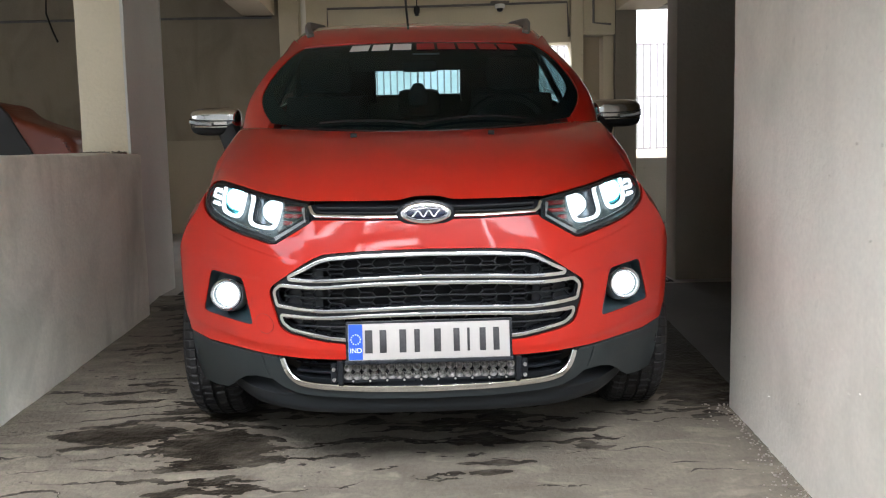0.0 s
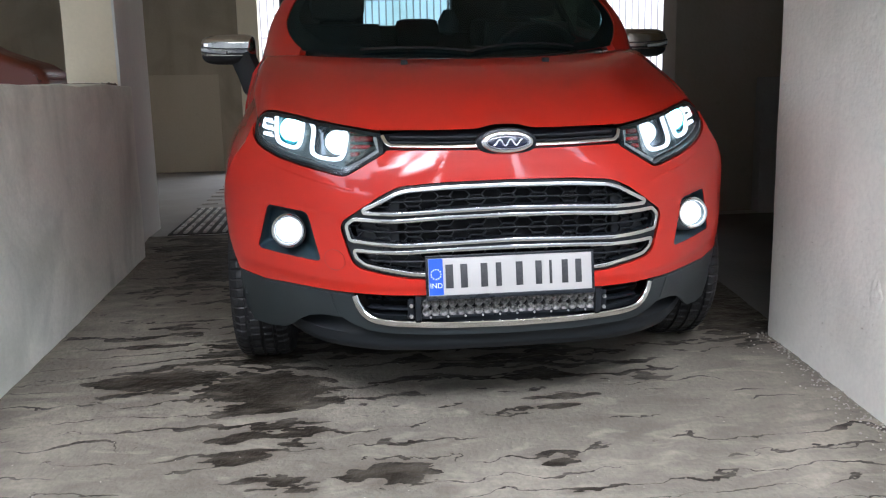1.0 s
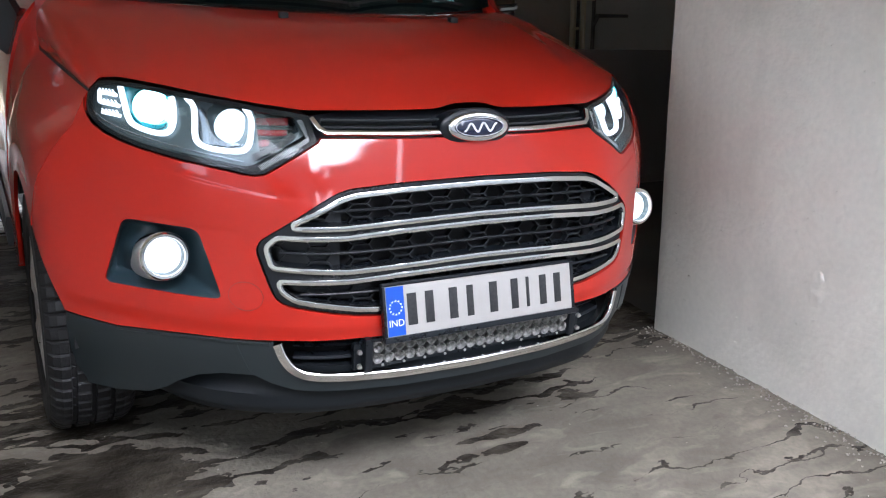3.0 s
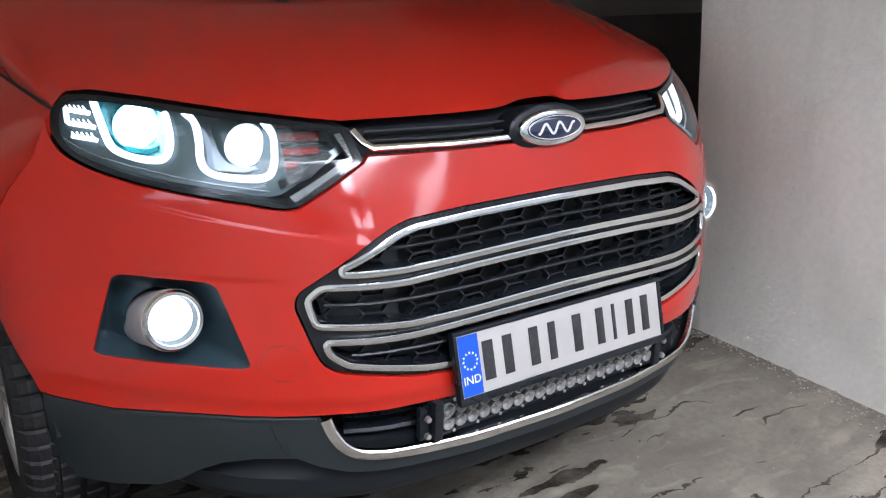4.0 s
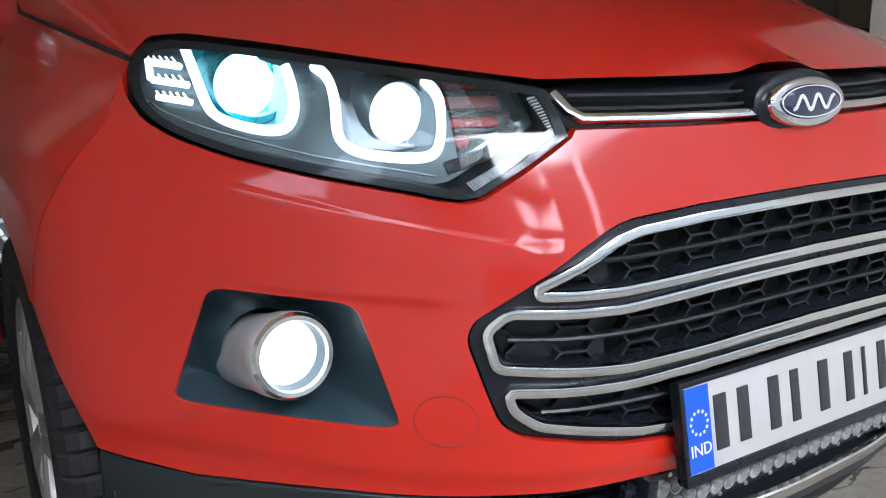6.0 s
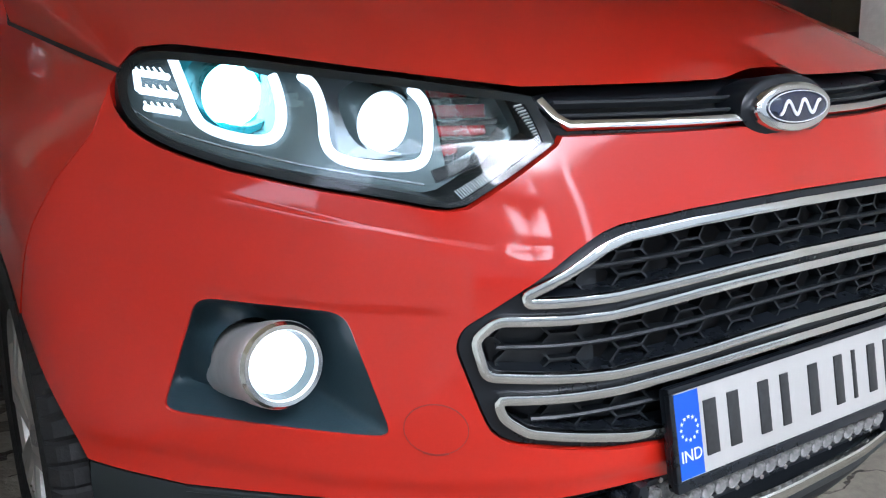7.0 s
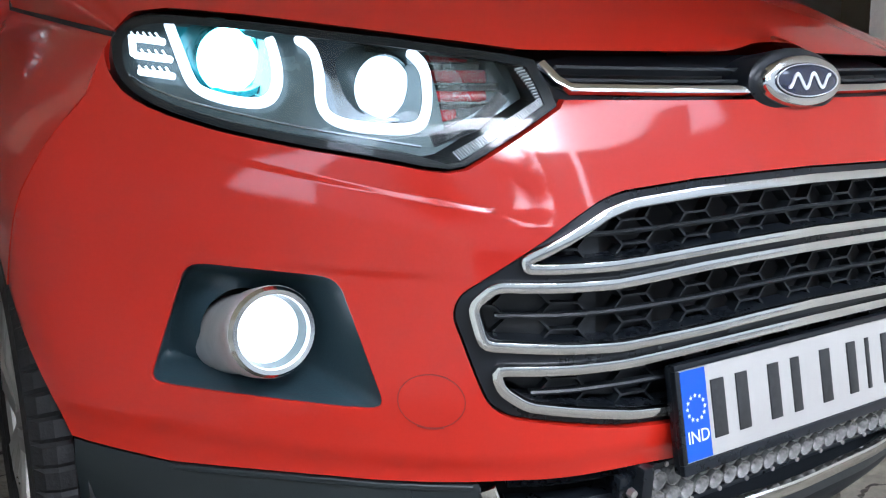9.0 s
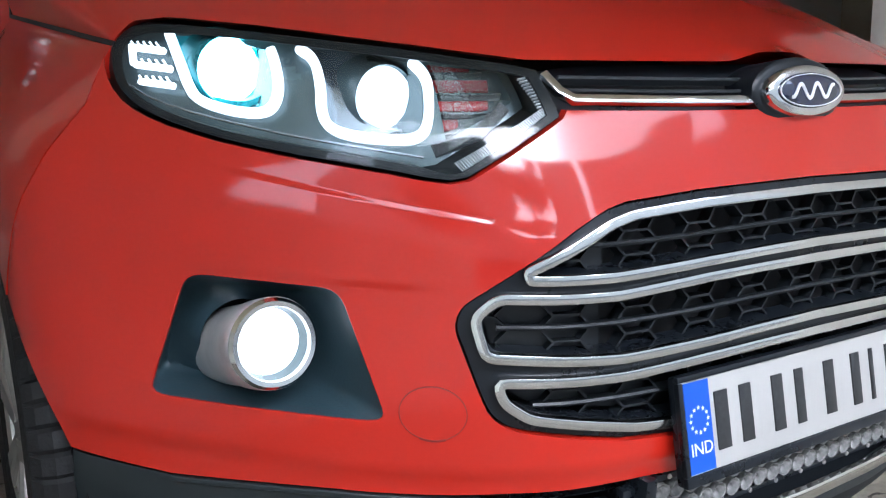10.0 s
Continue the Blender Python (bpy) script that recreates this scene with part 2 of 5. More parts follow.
        nt.links.new(band(wet, 0, 1, 0.35, 0.10), p.inputs["Specular IOR Level"])
    else:
        p.inputs["Roughness"].default_value = rough
    return m


# oil and water stains and painted shade on the ramp: centre, half sizes and weight
STAINS_AND_SHADE = [(-0.79, 0.48, 0.33, 0.29, 1.35), (-1.12, 0.61, 0.36, 0.16, 1.15), (-1.25, 0.49, 0.28, 0.045, 0.9), (-0.69, 0.16, 0.20, 0.13, 0.72), (-0.88, 0.13, 0.17, 0.045, 0.8), (-0.81, 0.0, 0.17, 0.07, 0.9), (-0.40, -0.13, 0.21, 0.12, 1.05), (-0.22, -0.25, 0.10, 0.06, 0.8),
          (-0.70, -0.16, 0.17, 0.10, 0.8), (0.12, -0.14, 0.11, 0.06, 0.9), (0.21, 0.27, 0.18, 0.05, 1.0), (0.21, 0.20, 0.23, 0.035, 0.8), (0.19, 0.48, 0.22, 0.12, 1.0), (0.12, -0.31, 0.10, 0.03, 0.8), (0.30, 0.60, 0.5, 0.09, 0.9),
          # the car-sized patch and the strip by the wall are painted shade
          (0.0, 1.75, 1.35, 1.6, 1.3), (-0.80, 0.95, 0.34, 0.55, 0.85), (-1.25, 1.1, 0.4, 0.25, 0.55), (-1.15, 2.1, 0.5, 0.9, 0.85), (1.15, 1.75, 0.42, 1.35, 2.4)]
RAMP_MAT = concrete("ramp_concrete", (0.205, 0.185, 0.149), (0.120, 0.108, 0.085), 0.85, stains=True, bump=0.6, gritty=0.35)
FLOOR_MAT = concrete("floor_concrete", (0.30, 0.285, 0.265), (0.20, 0.19, 0.175), 0.6)
PLASTER = concrete("cream_plaster", (0.88, 0.85, 0.77), (0.74, 0.71, 0.64), 0.85, scale=2.3, bump=0.34, gritty=0.16, blotch=0.22)
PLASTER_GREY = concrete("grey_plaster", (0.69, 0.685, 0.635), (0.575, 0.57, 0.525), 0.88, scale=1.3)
PARAPET = concrete("parapet_plaster", (0.90, 0.90, 0.80), (0.78, 0.785, 0.69), 0.88, scale=1.9, bump=0.30, gritty=0.20, blotch=0.55)
LEDGE_GREY = concrete("dark_cement", (0.27, 0.27, 0.265), (0.20, 0.20, 0.195), 0.9)
DIRT = paint("brown_dirt", (0.13, 0.105, 0.08), 0.95, var=0.4, scale=25)
CRUMB = paint("mortar_crumbs", (0.27, 0.25, 0.22), 0.9, var=0.4, scale=30)
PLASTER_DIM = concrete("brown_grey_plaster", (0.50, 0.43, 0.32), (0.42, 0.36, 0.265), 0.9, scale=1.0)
BACK_WALL = concrete("mouldy_brown_plaster", (0.42, 0.36, 0.265), (0.33, 0.285, 0.21), 0.9, scale=1.0, blotch=0.35)
# plaster with shade mixed into its colour, for walls turned from the light
SHADED_PLASTER = concrete("shaded_plaster", (0.27, 0.245, 0.205), (0.21, 0.19, 0.155), 0.9, scale=1.2)
WHITEWASH = concrete("whitewash", (0.82, 0.75, 0.58), (0.72, 0.65, 0.49), 0.85, scale=0.8)
ROAD_MAT = concrete("road", (0.10, 0.10, 0.095), (0.06, 0.06, 0.058), 0.9)
PAVER = concrete("paver", (0.33, 0.305, 0.28), (0.23, 0.21, 0.19), 0.45, scale=5)
LEAF = paint("green_leaf", (0.06, 0.11, 0.03), 0.5, var=0.4, scale=1.5, grain=8)
BARK = paint("brown_bark", (0.13, 0.10, 0.075), 0.9, var=0.35, scale=6, grain=40, bump=0.4)
IRON = paint("painted_iron", (0.16, 0.15, 0.14), 0.6, var=0.3, scale=20)
CABLE = paint("black_cable", (0.02, 0.02, 0.02), 0.7)
ORANGE_PAINT = paint("orange_body_paint", (0.14, 0.024, 0.008), 0.45, var=0.1, coat=0.2)

# ---- mesh helpers ----


def part(name, bm, material, parent=None, label="", smooth=True):
    me = bpy.data.meshes.new(name)
    bmesh.ops.recalc_face_normals(bm, faces=bm.faces)
    if material in (CLEAR, GLASS, SIDE_GLASS):
        if sum((f.calc_center_median() - Vector((0, 2.2, 0.8))).dot(f.normal) for f in bm.faces) < 0:
            bmesh.ops.reverse_faces(bm, faces=bm.faces)
    bm.to_mesh(me)
    bm.free()
    me.materials.append(material)
    if smooth:
        me.polygons.foreach_set("use_smooth", [True] * len(me.polygons))
        me.set_sharp_from_angle(angle=radians(38))
    ob = new(name, me)
    if parent:
        ob.parent = parent
    return tagged(ob, label)


def thing(name, label, category, group="", at=None, kind=""):
    ob = new(name)
    if at is not None:
        ob.matrix_world = at
    return tagged(ob, label, category, group, kind)


def box(bm, lo, hi, bevel=0.0, turn=None):
    lo, hi = Vector(lo), Vector(hi)
    m = Matrix.Translation((lo + hi) / 2) @ Matrix.Diagonal((*(hi - lo), 1))
    if turn is not None:
        m = turn @ m
    made = bmesh.ops.create_cube(bm, size=1, matrix=m)["verts"]
    if bevel:
        edges = list({e for v in made for e in v.link_edges})
        bmesh.ops.bevel(bm, geom=edges, offset=bevel, segments=2, affect="EDGES", profile=0.6)


def solid(name, lo, hi, material, parent=None, label="", bevel=0.004, turn=None):
    bm = bmesh.new()
    box(bm, lo, hi, bevel, turn)
    return part(name, bm, material, parent, label)


def prism(bm, loop, z0, z1):
    """An upright block over a plan loop."""
    low = [bm.verts.new((x, y, z0)) for x, y in loop]
    top = [bm.verts.new((x, y, z1)) for x, y in loop]
    bm.faces.new(low[::-1]), bm.faces.new(top)
    for i in range(len(loop)):
        j = (i + 1) % len(loop)
        bm.faces.new((low[i], low[j], top[j], top[i]))


def grid(bm, nu, nv, fn):
    rows = [[bm.verts.new(fn(i / nu, j / nv)) for i in range(nu + 1)] for j in range(nv + 1)]
    for j in range(nv):
        for i in range(nu):
            bm.faces.new((rows[j][i], rows[j][i + 1], rows[j + 1][i + 1], rows[j + 1][i]))
    return rows


def rim(bm, shift):
    """Folds the free edges of a sheet inwards, to give it thickness."""
    free = [e for e in bm.edges if e.is_boundary]
    made = bmesh.ops.extrude_edge_only(bm, edges=free)["geom"]
    for v in made:
        if isinstance(v, bmesh.types.BMVert):
            v.co += Vector(shift(v.co))


def sweep(bm, path, wide, deep, out, closed=False, segs=8, square=0.5):
    """A bar of rounded section along a path; out(p) is the way its face looks."""
    n, rings = len(path), []
    path = [Vector(p) for p in path]
    for i, p in enumerate(path):
        a = path[i - 1] if (i or closed) else p
        b = path[(i + 1) % n] if (i < n - 1 or closed) else p
        t = (b - a).normalized()
        o = Vector(out(p))
        side = t.cross(o).normalized()
        o = side.cross(t).normalized()
        turn = 1.0
        if (i or closed) and (i < n - 1 or closed):
            c = (p - a).normalized().dot(t)
            turn = 1.0 / max(0.55, c)
        ring = []
        for k in range(segs):
            g = 2 * math.pi * (k + 0.5) / segs
            cx, cy = math.cos(g), math.sin(g)
            ring.append(bm.verts.new(p + side * (wide / 2 * turn * math.copysign(abs(cx) ** square, cx)) + o * (deep / 2 * math.copysign(abs(cy) ** square, cy))))
        rings.append(ring)
    for i in range(n if closed else n - 1):
        a, b = rings[i], rings[(i + 1) % n]
        for k in range(segs):
            bm.faces.new((a[k], a[(k + 1) % segs], b[(k + 1) % segs], b[k]))
    if not closed:
        bm.faces.new(rings[0]), bm.faces.new(rings[-1][::-1])


def tube(bm, path, r, segs=8):
    sweep(bm, path, 2 * r, 2 * r, lambda p: (0.13, -0.31, 0.94), segs=segs)


def lathe(bm, profile, segs, place, wobble=None):
    """Turns a profile of (radius, along) about the local z axis of place."""
    rings = []
    for k in range(segs):
        g = 2 * math.pi * k / segs
        rings.append([bm.verts.new(place @ Vector(((r + (wobble(k, i) if wobble else 0)) * math.cos(g), (r + (wobble(k, i) if wobble else 0)) * math.sin(g), h))) for i, (r, h) in enumerate(profile)])
    for k in range(segs):
        a, b = rings[k], rings[(k + 1) % segs]
        for i in range(len(profile) - 1):
            bm.faces.new((a[i], a[i + 1], b[i + 1], b[i]))
    return rings


def dense(loop, step, closed=True):
    out = []
    n = len(loop)
    for i in range(n if closed else n - 1):
        a, b = Vector(loop[i]), Vector(loop[(i + 1) % n])
        k = max(1, int((b - a).length / step))
        out += [tuple(a.lerp(b, j / k)) for j in range(k)]
    return out if closed else out + [tuple(loop[-1])]


def rounded(loop, r, segs=5):
    """Rounds the corners of a closed 2D loop."""
    out = []
    n = len(loop)
    for i in range(n):
        p, a, b = Vector(loop[i]), Vector(loop[i - 1]), Vector(loop[(i + 1) % n])
        d = min(r, (a - p).length * 0.45, (b - p).length * 0.45)
        s, e = p + (a - p).normalized() * d, p + (b - p).normalized() * d
        for k in range(segs + 1):
            t = k / segs
            out.append(tuple((1 - t) ** 2 * s + 2 * t * (1 - t) * p + t * t * e))
    return out


def shrink(loop, d):
    """Moves a closed 2D loop inwards by d."""
    n = len(loop)
    area = sum(loop[i][0] * loop[(i + 1) % n][1] - loop[(i + 1) % n][0] * loop[i][1] for i in range(n))
    sign = 1 if area > 0 else -1
    out = []
    for i in range(n):
        a, p, b = Vector(loop[i - 1]), Vector(loop[i]), Vector(loop[(i + 1) % n])
        u, v = (p - a).normalized(), (b - p).normalized()
        nrm = Vector((-(u.y + v.y), u.x + v.x))
        if nrm.length < 1e-6:
            nrm = Vector((-u.y, u.x))
        nrm.normalize()
        c = max(0.5, nrm.dot(Vector((-u.y, u.x))))
        out.append(tuple(p + nrm * (sign * d / c)))
    return out


def fair(path, times=2):
    """Rounds the corners of an open path."""
    for _ in range(times):
        out = [path[0]]
        for a, b in zip(path, path[1:]):
            out += [tuple(0.75 * i + 0.25 * j for i, j in zip(a, b)), tuple(0.25 * i + 0.75 * j for i, j in zip(a, b))]
        path = out + [path[-1]]
    return path


def inside(loop, pts):
    loop, pts = np.array(loop), np.array(pts)
    x, y = pts[:, 0], pts[:, 1]
    hit = np.zeros(len(pts), bool)
    j = len(loop) - 1
    for i in range(len(loop)):
        xi, yi, xj, yj = *loop[i], *loop[j]
        if yi != yj:
            hit ^= ((yi > y) != (yj > y)) & (x < (xj - xi) * (y - yi) / (yj - yi) + xi)
        j = i
    return hit


def sheet(bm, loop, holes, step, fn, lines=()):
    """Fills a 2D outline with holes by even small faces, with edges along given lines, and lays it on the surface fn."""
    loops = [dense(loop, step)] + [dense(h, step) for h in holes]
    lx, hx = min(p[0] for p in loop), max(p[0] for p in loop)
    ly, hy = min(p[1] for p in loop), max(p[1] for p in loop)
    seeds = [(lx + (i + 0.5 * (j % 2)) * step, ly + j * step * 0.87) for j in range(int((hy - ly) / step / 0.87) + 1) for i in range(int((hx - lx) / step) + 1)]
    edge_pts = np.array([p for l in (*loops, *lines) for p in l])
    keep = inside(loop, seeds)
    for h in holes:
        keep &= ~inside(h, seeds)
    seeds = np.array(seeds)[keep]
    if len(seeds):
        near = np.array([np.min((edge_pts[:, 0] - s[0]) ** 2 + (edge_pts[:, 1] - s[1]) ** 2) for s in seeds])
        seeds = seeds[near > (0.55 * step) ** 2]
    pts, edges = [], []
    for l in loops:
        k = len(pts)
        pts += [Vector(p) for p in l]
        edges += [(k + i, k + (i + 1) % len(l)) for i in range(len(l))]
    for l in lines:
        k = len(pts)
        pts += [Vector(p) for p in l]
        edges += [(k + i, k + i + 1) for i in range(len(l) - 1)]
    pts += [Vector(p) for p in seeds]
    vs, _, fs, *_ = delaunay_2d_cdt(pts, edges, [], 0, 1e-7)
    mid = np.array([[sum(vs[i][k] for i in f) / 3 for k in (0, 1)] for f in fs])
    ok = inside(loops[0], mid)
    for l in loops[1:]:
        ok &= ~inside(l, mid)
    made = {}
    for f, good in zip(fs, ok):
        if good:
            for i in f:
                if i not in made:
                    made[i] = bm.verts.new(fn(*vs[i]))
            bm.faces.new([made[i] for i in f])

# ---- structure ----
random.seed(11)
SLOPE = radians(6.2)
FLOOR_Z = 2.6 * math.tan(SLOPE)


def ramp_z(y):
    return y * math.tan(SLOPE)


def structure(name, bm, material, label, smooth=False):
    return tagged(part(name, bm, material, None, label, smooth), label, "structure", kind="structure")


def block(name, lo, hi, material, label, bevel=0.006):
    bm = bmesh.new()
    box(bm, lo, hi, bevel)
    return structure(name, bm, material, label)


def flake(x, y):
    """Worn, flaking layers across the ramp: low ragged steps that run from side to side."""
    n = noise.noise(Vector((x * 1.1, y * 2.2, 3.0)))
    m = noise.noise(Vector((x * 3.7, y * 9.0, 7.0)))
    f = y * 5.5 + 1.5 * n + 0.55 * m
    saw = f - math.floor(f)
    worn = max(0.0, min(1.0, 0.5 + 1.6 * noise.noise(Vector((x * 0.9, y * 1.1, 11.0)))))
    dip = max(0.0, 1 - abs(saw - 0.5) / 0.10) * worn
    return -0.004 * dip + 0.003 * (saw - 0.5) * worn + 0.006 * n + 0.002 * m


bm = bmesh.new()
NX, NY = 190, 420
grid(bm, NX, NY, lambda u, v: (lambda x, y: (x, y, ramp_z(y) + flake(x, y)))(-1.80 + 3.08 * u, -2.6 + 5.18 * v))
structure("floor_ramp", bm, RAMP_MAT, "cracked grey concrete ramp with oil and water stains and painted shade", True)
bm = bmesh.new()
grid(bm, 4, 4, lambda u, v: (-9 + 16 * u, -7 + 4.42 * v, ramp_z(-7 + 4.42 * v) - 0.004))
structure("floor_ramp_foot", bm, RAMP_MAT, "lower end of the concrete ramp")
bm = bmesh.new()
grid(bm, 2, 2, lambda u, v: (-400 + 800 * u, -800 + 793 * v, ramp_z(-7) - 0.006))
structure("road", bm, ROAD_MAT, "grey asphalt road outside the building")
block("floor", (-9, 2.58, FLOOR_Z - 0.2), (7, 16, FLOOR_Z - 0.003), FLOOR_MAT, "level concrete parking floor at the top of the ramp")
bm = bmesh.new()
grid(bm, 2, 2, lambda u, v: (-9 + 7.2 * u, -2.6 + 5.2 * v, -0.35))
structure("floor_side_bay", bm, FLOOR_MAT, "concrete floor of the bay behind the parapet")
# the dark road colour stands in for the shade on this floor
bm = bmesh.new()
grid(bm, 2, 2, lambda u, v: (1.25 + 6 * u, -2.6 + 5.2 * v, ramp_z(-2.6 + 5.2 * v) - 0.004))
structure("floor_right_bay", bm, ROAD_MAT, "concrete floor behind the wall, its shade put into the colour")


def plastered(name, lo, hi, material, label, step=0.12, swell=0.006, seed=0.0):
    """A plastered wall of hand-laid cement: its faces swell a little and its corners are worn."""
    bm = bmesh.new()
    box(bm, lo, hi, 0.012)
    size = Vector(hi) - Vector(lo)
    cuts = [max(1, int(s / step)) for s in size]
    for axis in range(3):
        span = size[axis]
        for k in range(1, cuts[axis]):
            c = Vector((0, 0, 0))
            c[axis] = lo[axis] + span * k / cuts[axis]
            nrm = Vector((0, 0, 0))
            nrm[axis] = 1
            bmesh.ops.bisect_plane(bm, geom=bm.verts[:] + bm.edges[:] + bm.faces[:], plane_co=c, plane_no=nrm)
    bm.normal_update()
    for v in bm.verts:
        k = noise.noise(v.co * 1.7 + Vector((seed, 0, 0))) + 0.5 * noise.noise(v.co * 6.0 + Vector((0, seed, 0)))
        v.co += v.normal * swell * k
    return structure(name, bm, material, label, True)


# the wall on the car's left, with its worn end
plastered("wall_right", (1.195, -1.1, -0.6), (1.42, 0.70, 2.95), PLASTER, "cream plastered wall with pits and drips", step=0.05, swell=0.0045, seed=2)


bm = bmesh.new()
grid(bm, 16, 16, lambda u, v: (1.1975 - 0.0035 * max(0.0, 1 - ((2 * u - 1) ** 2 + (2 * v - 1) ** 2)) ** 0.5 * (1 + 0.9 * noise.noise(Vector((u * 5, v * 5, 1)))), 0.02 + 0.035 * (2 * u - 1) * (1 + 0.25 * noise.noise(Vector((0, v * 3, 2)))), 0.392 + 0.062 * (2 * v - 1)))
structure("wall_patch", bm, PLASTER, "raised plaster blister on the cream wall", True)


def crumbs(name, n, where, size, m_, label, category):
    """Many small chips in one mesh."""
    bm = bmesh.new()
    for k in range(n):
        c = Vector(where())
        r = size * random.uniform(0.35, 1.0)
        made = bmesh.ops.create_icosphere(bm, subdivisions=1, radius=r)["verts"]
        sq = Vector((random.uniform(0.6, 1.3), random.uniform(0.6, 1.4), random.uniform(0.4, 0.9)))
        for v in made:
            v.co = c + Vector((v.co.x * sq.x, v.co.y * sq.y, v.co.z * sq.z)) * random.uniform(0.8, 1.15)
    return tagged(part(name, bm, m_, None, "", True), label, category, kind="stuff")


def by_wall():
    y = random.uniform(-1.0, 0.72)
    x = 1.20 - abs(random.gauss(0, 0.055))
    return (x, y, ramp_z(y) + flake(x, y) + 0.002)


def by_foot():
    y = random.uniform(-1.0, 0.70)
    x = 1.192 - abs(random.gauss(0, 0.022))
    return (x, y, ramp_z(y) + flake(x, y) + 0.001)


def on_ramp():
    x, y = random.uniform(-1.5, 1.1), random.uniform(-1.6, 0.7)
    return (x, y, ramp_z(y) + flake(x, y) + 0.001)


def on_wall():
    y, z = random.uniform(-0.8, 0.66), random.uniform(0.05, 1.3) ** 1.2
    return (1.1995, y, z)


crumbs("rubble", 420, by_wall, 0.0055, CRUMB, "pale mortar crumbs along the foot of the wall", "rubble")
crumbs("dirt", 300, by_foot, 0.0040, DIRT, "brown dirt gathered along the foot of the wall", "dirt")
crumbs("grit", 160, on_ramp, 0.0030, CRUMB, "scattered grit on the ramp", "grit")


def on_parapet():
    return (random.uniform(-1.84, -1.60), random.uniform(2.10, 2.20), 1.136 + random.uniform(0, 0.012))


crumbs("debris", 160, on_parapet, 0.009, DIRT, "brown dirt and mortar debris on the parapet's end", "debris")
crumbs("plaster_drips", 190, on_wall, 0.008, PLASTER, "dried plaster drips on the wall", "plaster")

# parapet on the car's right: it runs a little askew to the car
bm = bmesh.new()
ang = math.atan2(0.24, 2.5)
box(bm, (-0.30, -2.6, -0.5), (0, 2.21, 1.125), 0.02)
for k in range(1, 40):
    bmesh.ops.bisect_plane(bm, geom=bm.verts[:] + bm.edges[:] + bm.faces[:], plane_co=(0, -2.6 + 4.81 * k / 40, 0), plane_no=(0, 1, 0))
for k in range(1, 14):
    bmesh.ops.bisect_plane(bm, geom=bm.verts[:] + bm.edges[:] + bm.faces[:], plane_co=(0, 0, -0.5 + 1.625 * k / 14), plane_no=(0, 0, 1))
bm.normal_update()
for v in bm.verts:
    v.co += v.normal * (0.008 * noise.noise(v.co * 2.1) + 0.004 * noise.noise(v.co * 7.0))
    if v.co.z > 1.0:
        v.co.z += 0.012 * noise.noise(Vector((0, v.co.y * 3, 5))) + 0.006 * v.co.y
bmesh.ops.transform(bm, matrix=Matrix.Translation((-1.745, 0, 0)) @ Matrix.Rotation(-ang, 4, "Z"), verts=bm.verts)
structure("wall_parapet", bm, PARAPET, "grey cement parapet wall with an uneven top", True)
plastered("column_1", (-1.86, 2.215, -0.4), (-1.605, 2.56, 2.95), WHITEWASH, "whitewashed square concrete column at the end of the parapet", seed=5)
# the column's side turned from daylight: its shade is painted as grey
plastered("wall_column_side", (-1.605, 2.212, -0.3), (-1.596, 2.92, 2.95), PLASTER_GREY, "side of the column, its shade put into grey plaster", swell=0.004, seed=7)
block("wall_behind_column", (-1.86, 2.56, -0.3), (-1.605, 2.92, 2.95), PLASTER_GREY, "stub behind the column in the same shade-grey plaster")
# back of the parking floor
plastered("wall_back_left", (-9.0, 7.0, -0.4), (-1.47, 7.2, 2.95), BACK_WALL, "dim brown plastered back wall with a cement dado", swell=0.004, seed=9)
block("wall_back_dado", (-2.9, 6.985, FLOOR_Z), (-1.70, 6.999, 1.30), PLASTER_DIM, "cement dado on the back wall")
block("column_2", (-1.47, 6.93, FLOOR_Z - 0.1), (-1.26, 7.2, 2.95), WHITEWASH, "white post beside the rear opening")
block("lintel", (-1.26, 7.0, 2.28), (1.697, 7.25, 2.95), WHITEWASH, "whitewashed beam over the rear opening")
block("column_3", (1.70, 6.95, FLOOR_Z - 0.1), (1.832, 7.25, 2.95), WHITEWASH, "cream column at the back")
# darker plaster here paints in the shade under the beam's end
block("column_4", (1.835, 7.05, FLOOR_Z - 0.1), (2.03, 7.25, 2.344), PLASTER_DIM, "column under the beam's end, shade put into its plaster colour")
block("lintel_end", (1.835, 6.90, 2.348), (2.17, 7.25, 2.95), WHITEWASH, "boxed end of the beam beside the column")
block("column_5", (2.055, 6.98, FLOOR_Z - 0.1), (2.172, 7.25, 2.344), WHITEWASH, "narrow cream column beside a bright slit")
# this column and the beam over the gap carry shade as darker plaster
block("column_6", (2.176, 6.90, FLOOR_Z - 0.1), (2.405, 7.25, 2.95), SHADED_PLASTER, "column beside the rear gap, shade put into its plaster colour")
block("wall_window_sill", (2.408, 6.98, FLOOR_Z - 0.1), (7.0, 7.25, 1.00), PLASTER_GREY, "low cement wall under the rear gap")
block("wall_window_head", (2.408, 6.98, 2.66), (7.0, 7.25, 2.95), SHADED_PLASTER, "beam over the rear gap, shade put into its plaster colour")
block("wall_far", (-4.0, 11.0, FLOOR_Z - 0.1), (8.0, 11.18, 1.09), PLASTER_DIM, "low cream boundary wall behind the building")
# unseen side walls, added to close the bays; their length sets the sky light
block("wall_side_left", (-9.2, 2.6, -0.5), (-9.0, 7.2, 2.95), PLASTER_DIM, "unseen plain wall added to close the left bay")
block("wall_side_right", (5.0, 0.3, -0.5), (5.2, 7.2, 2.95), PLASTER_DIM, "unseen plain wall added to close the right bay")
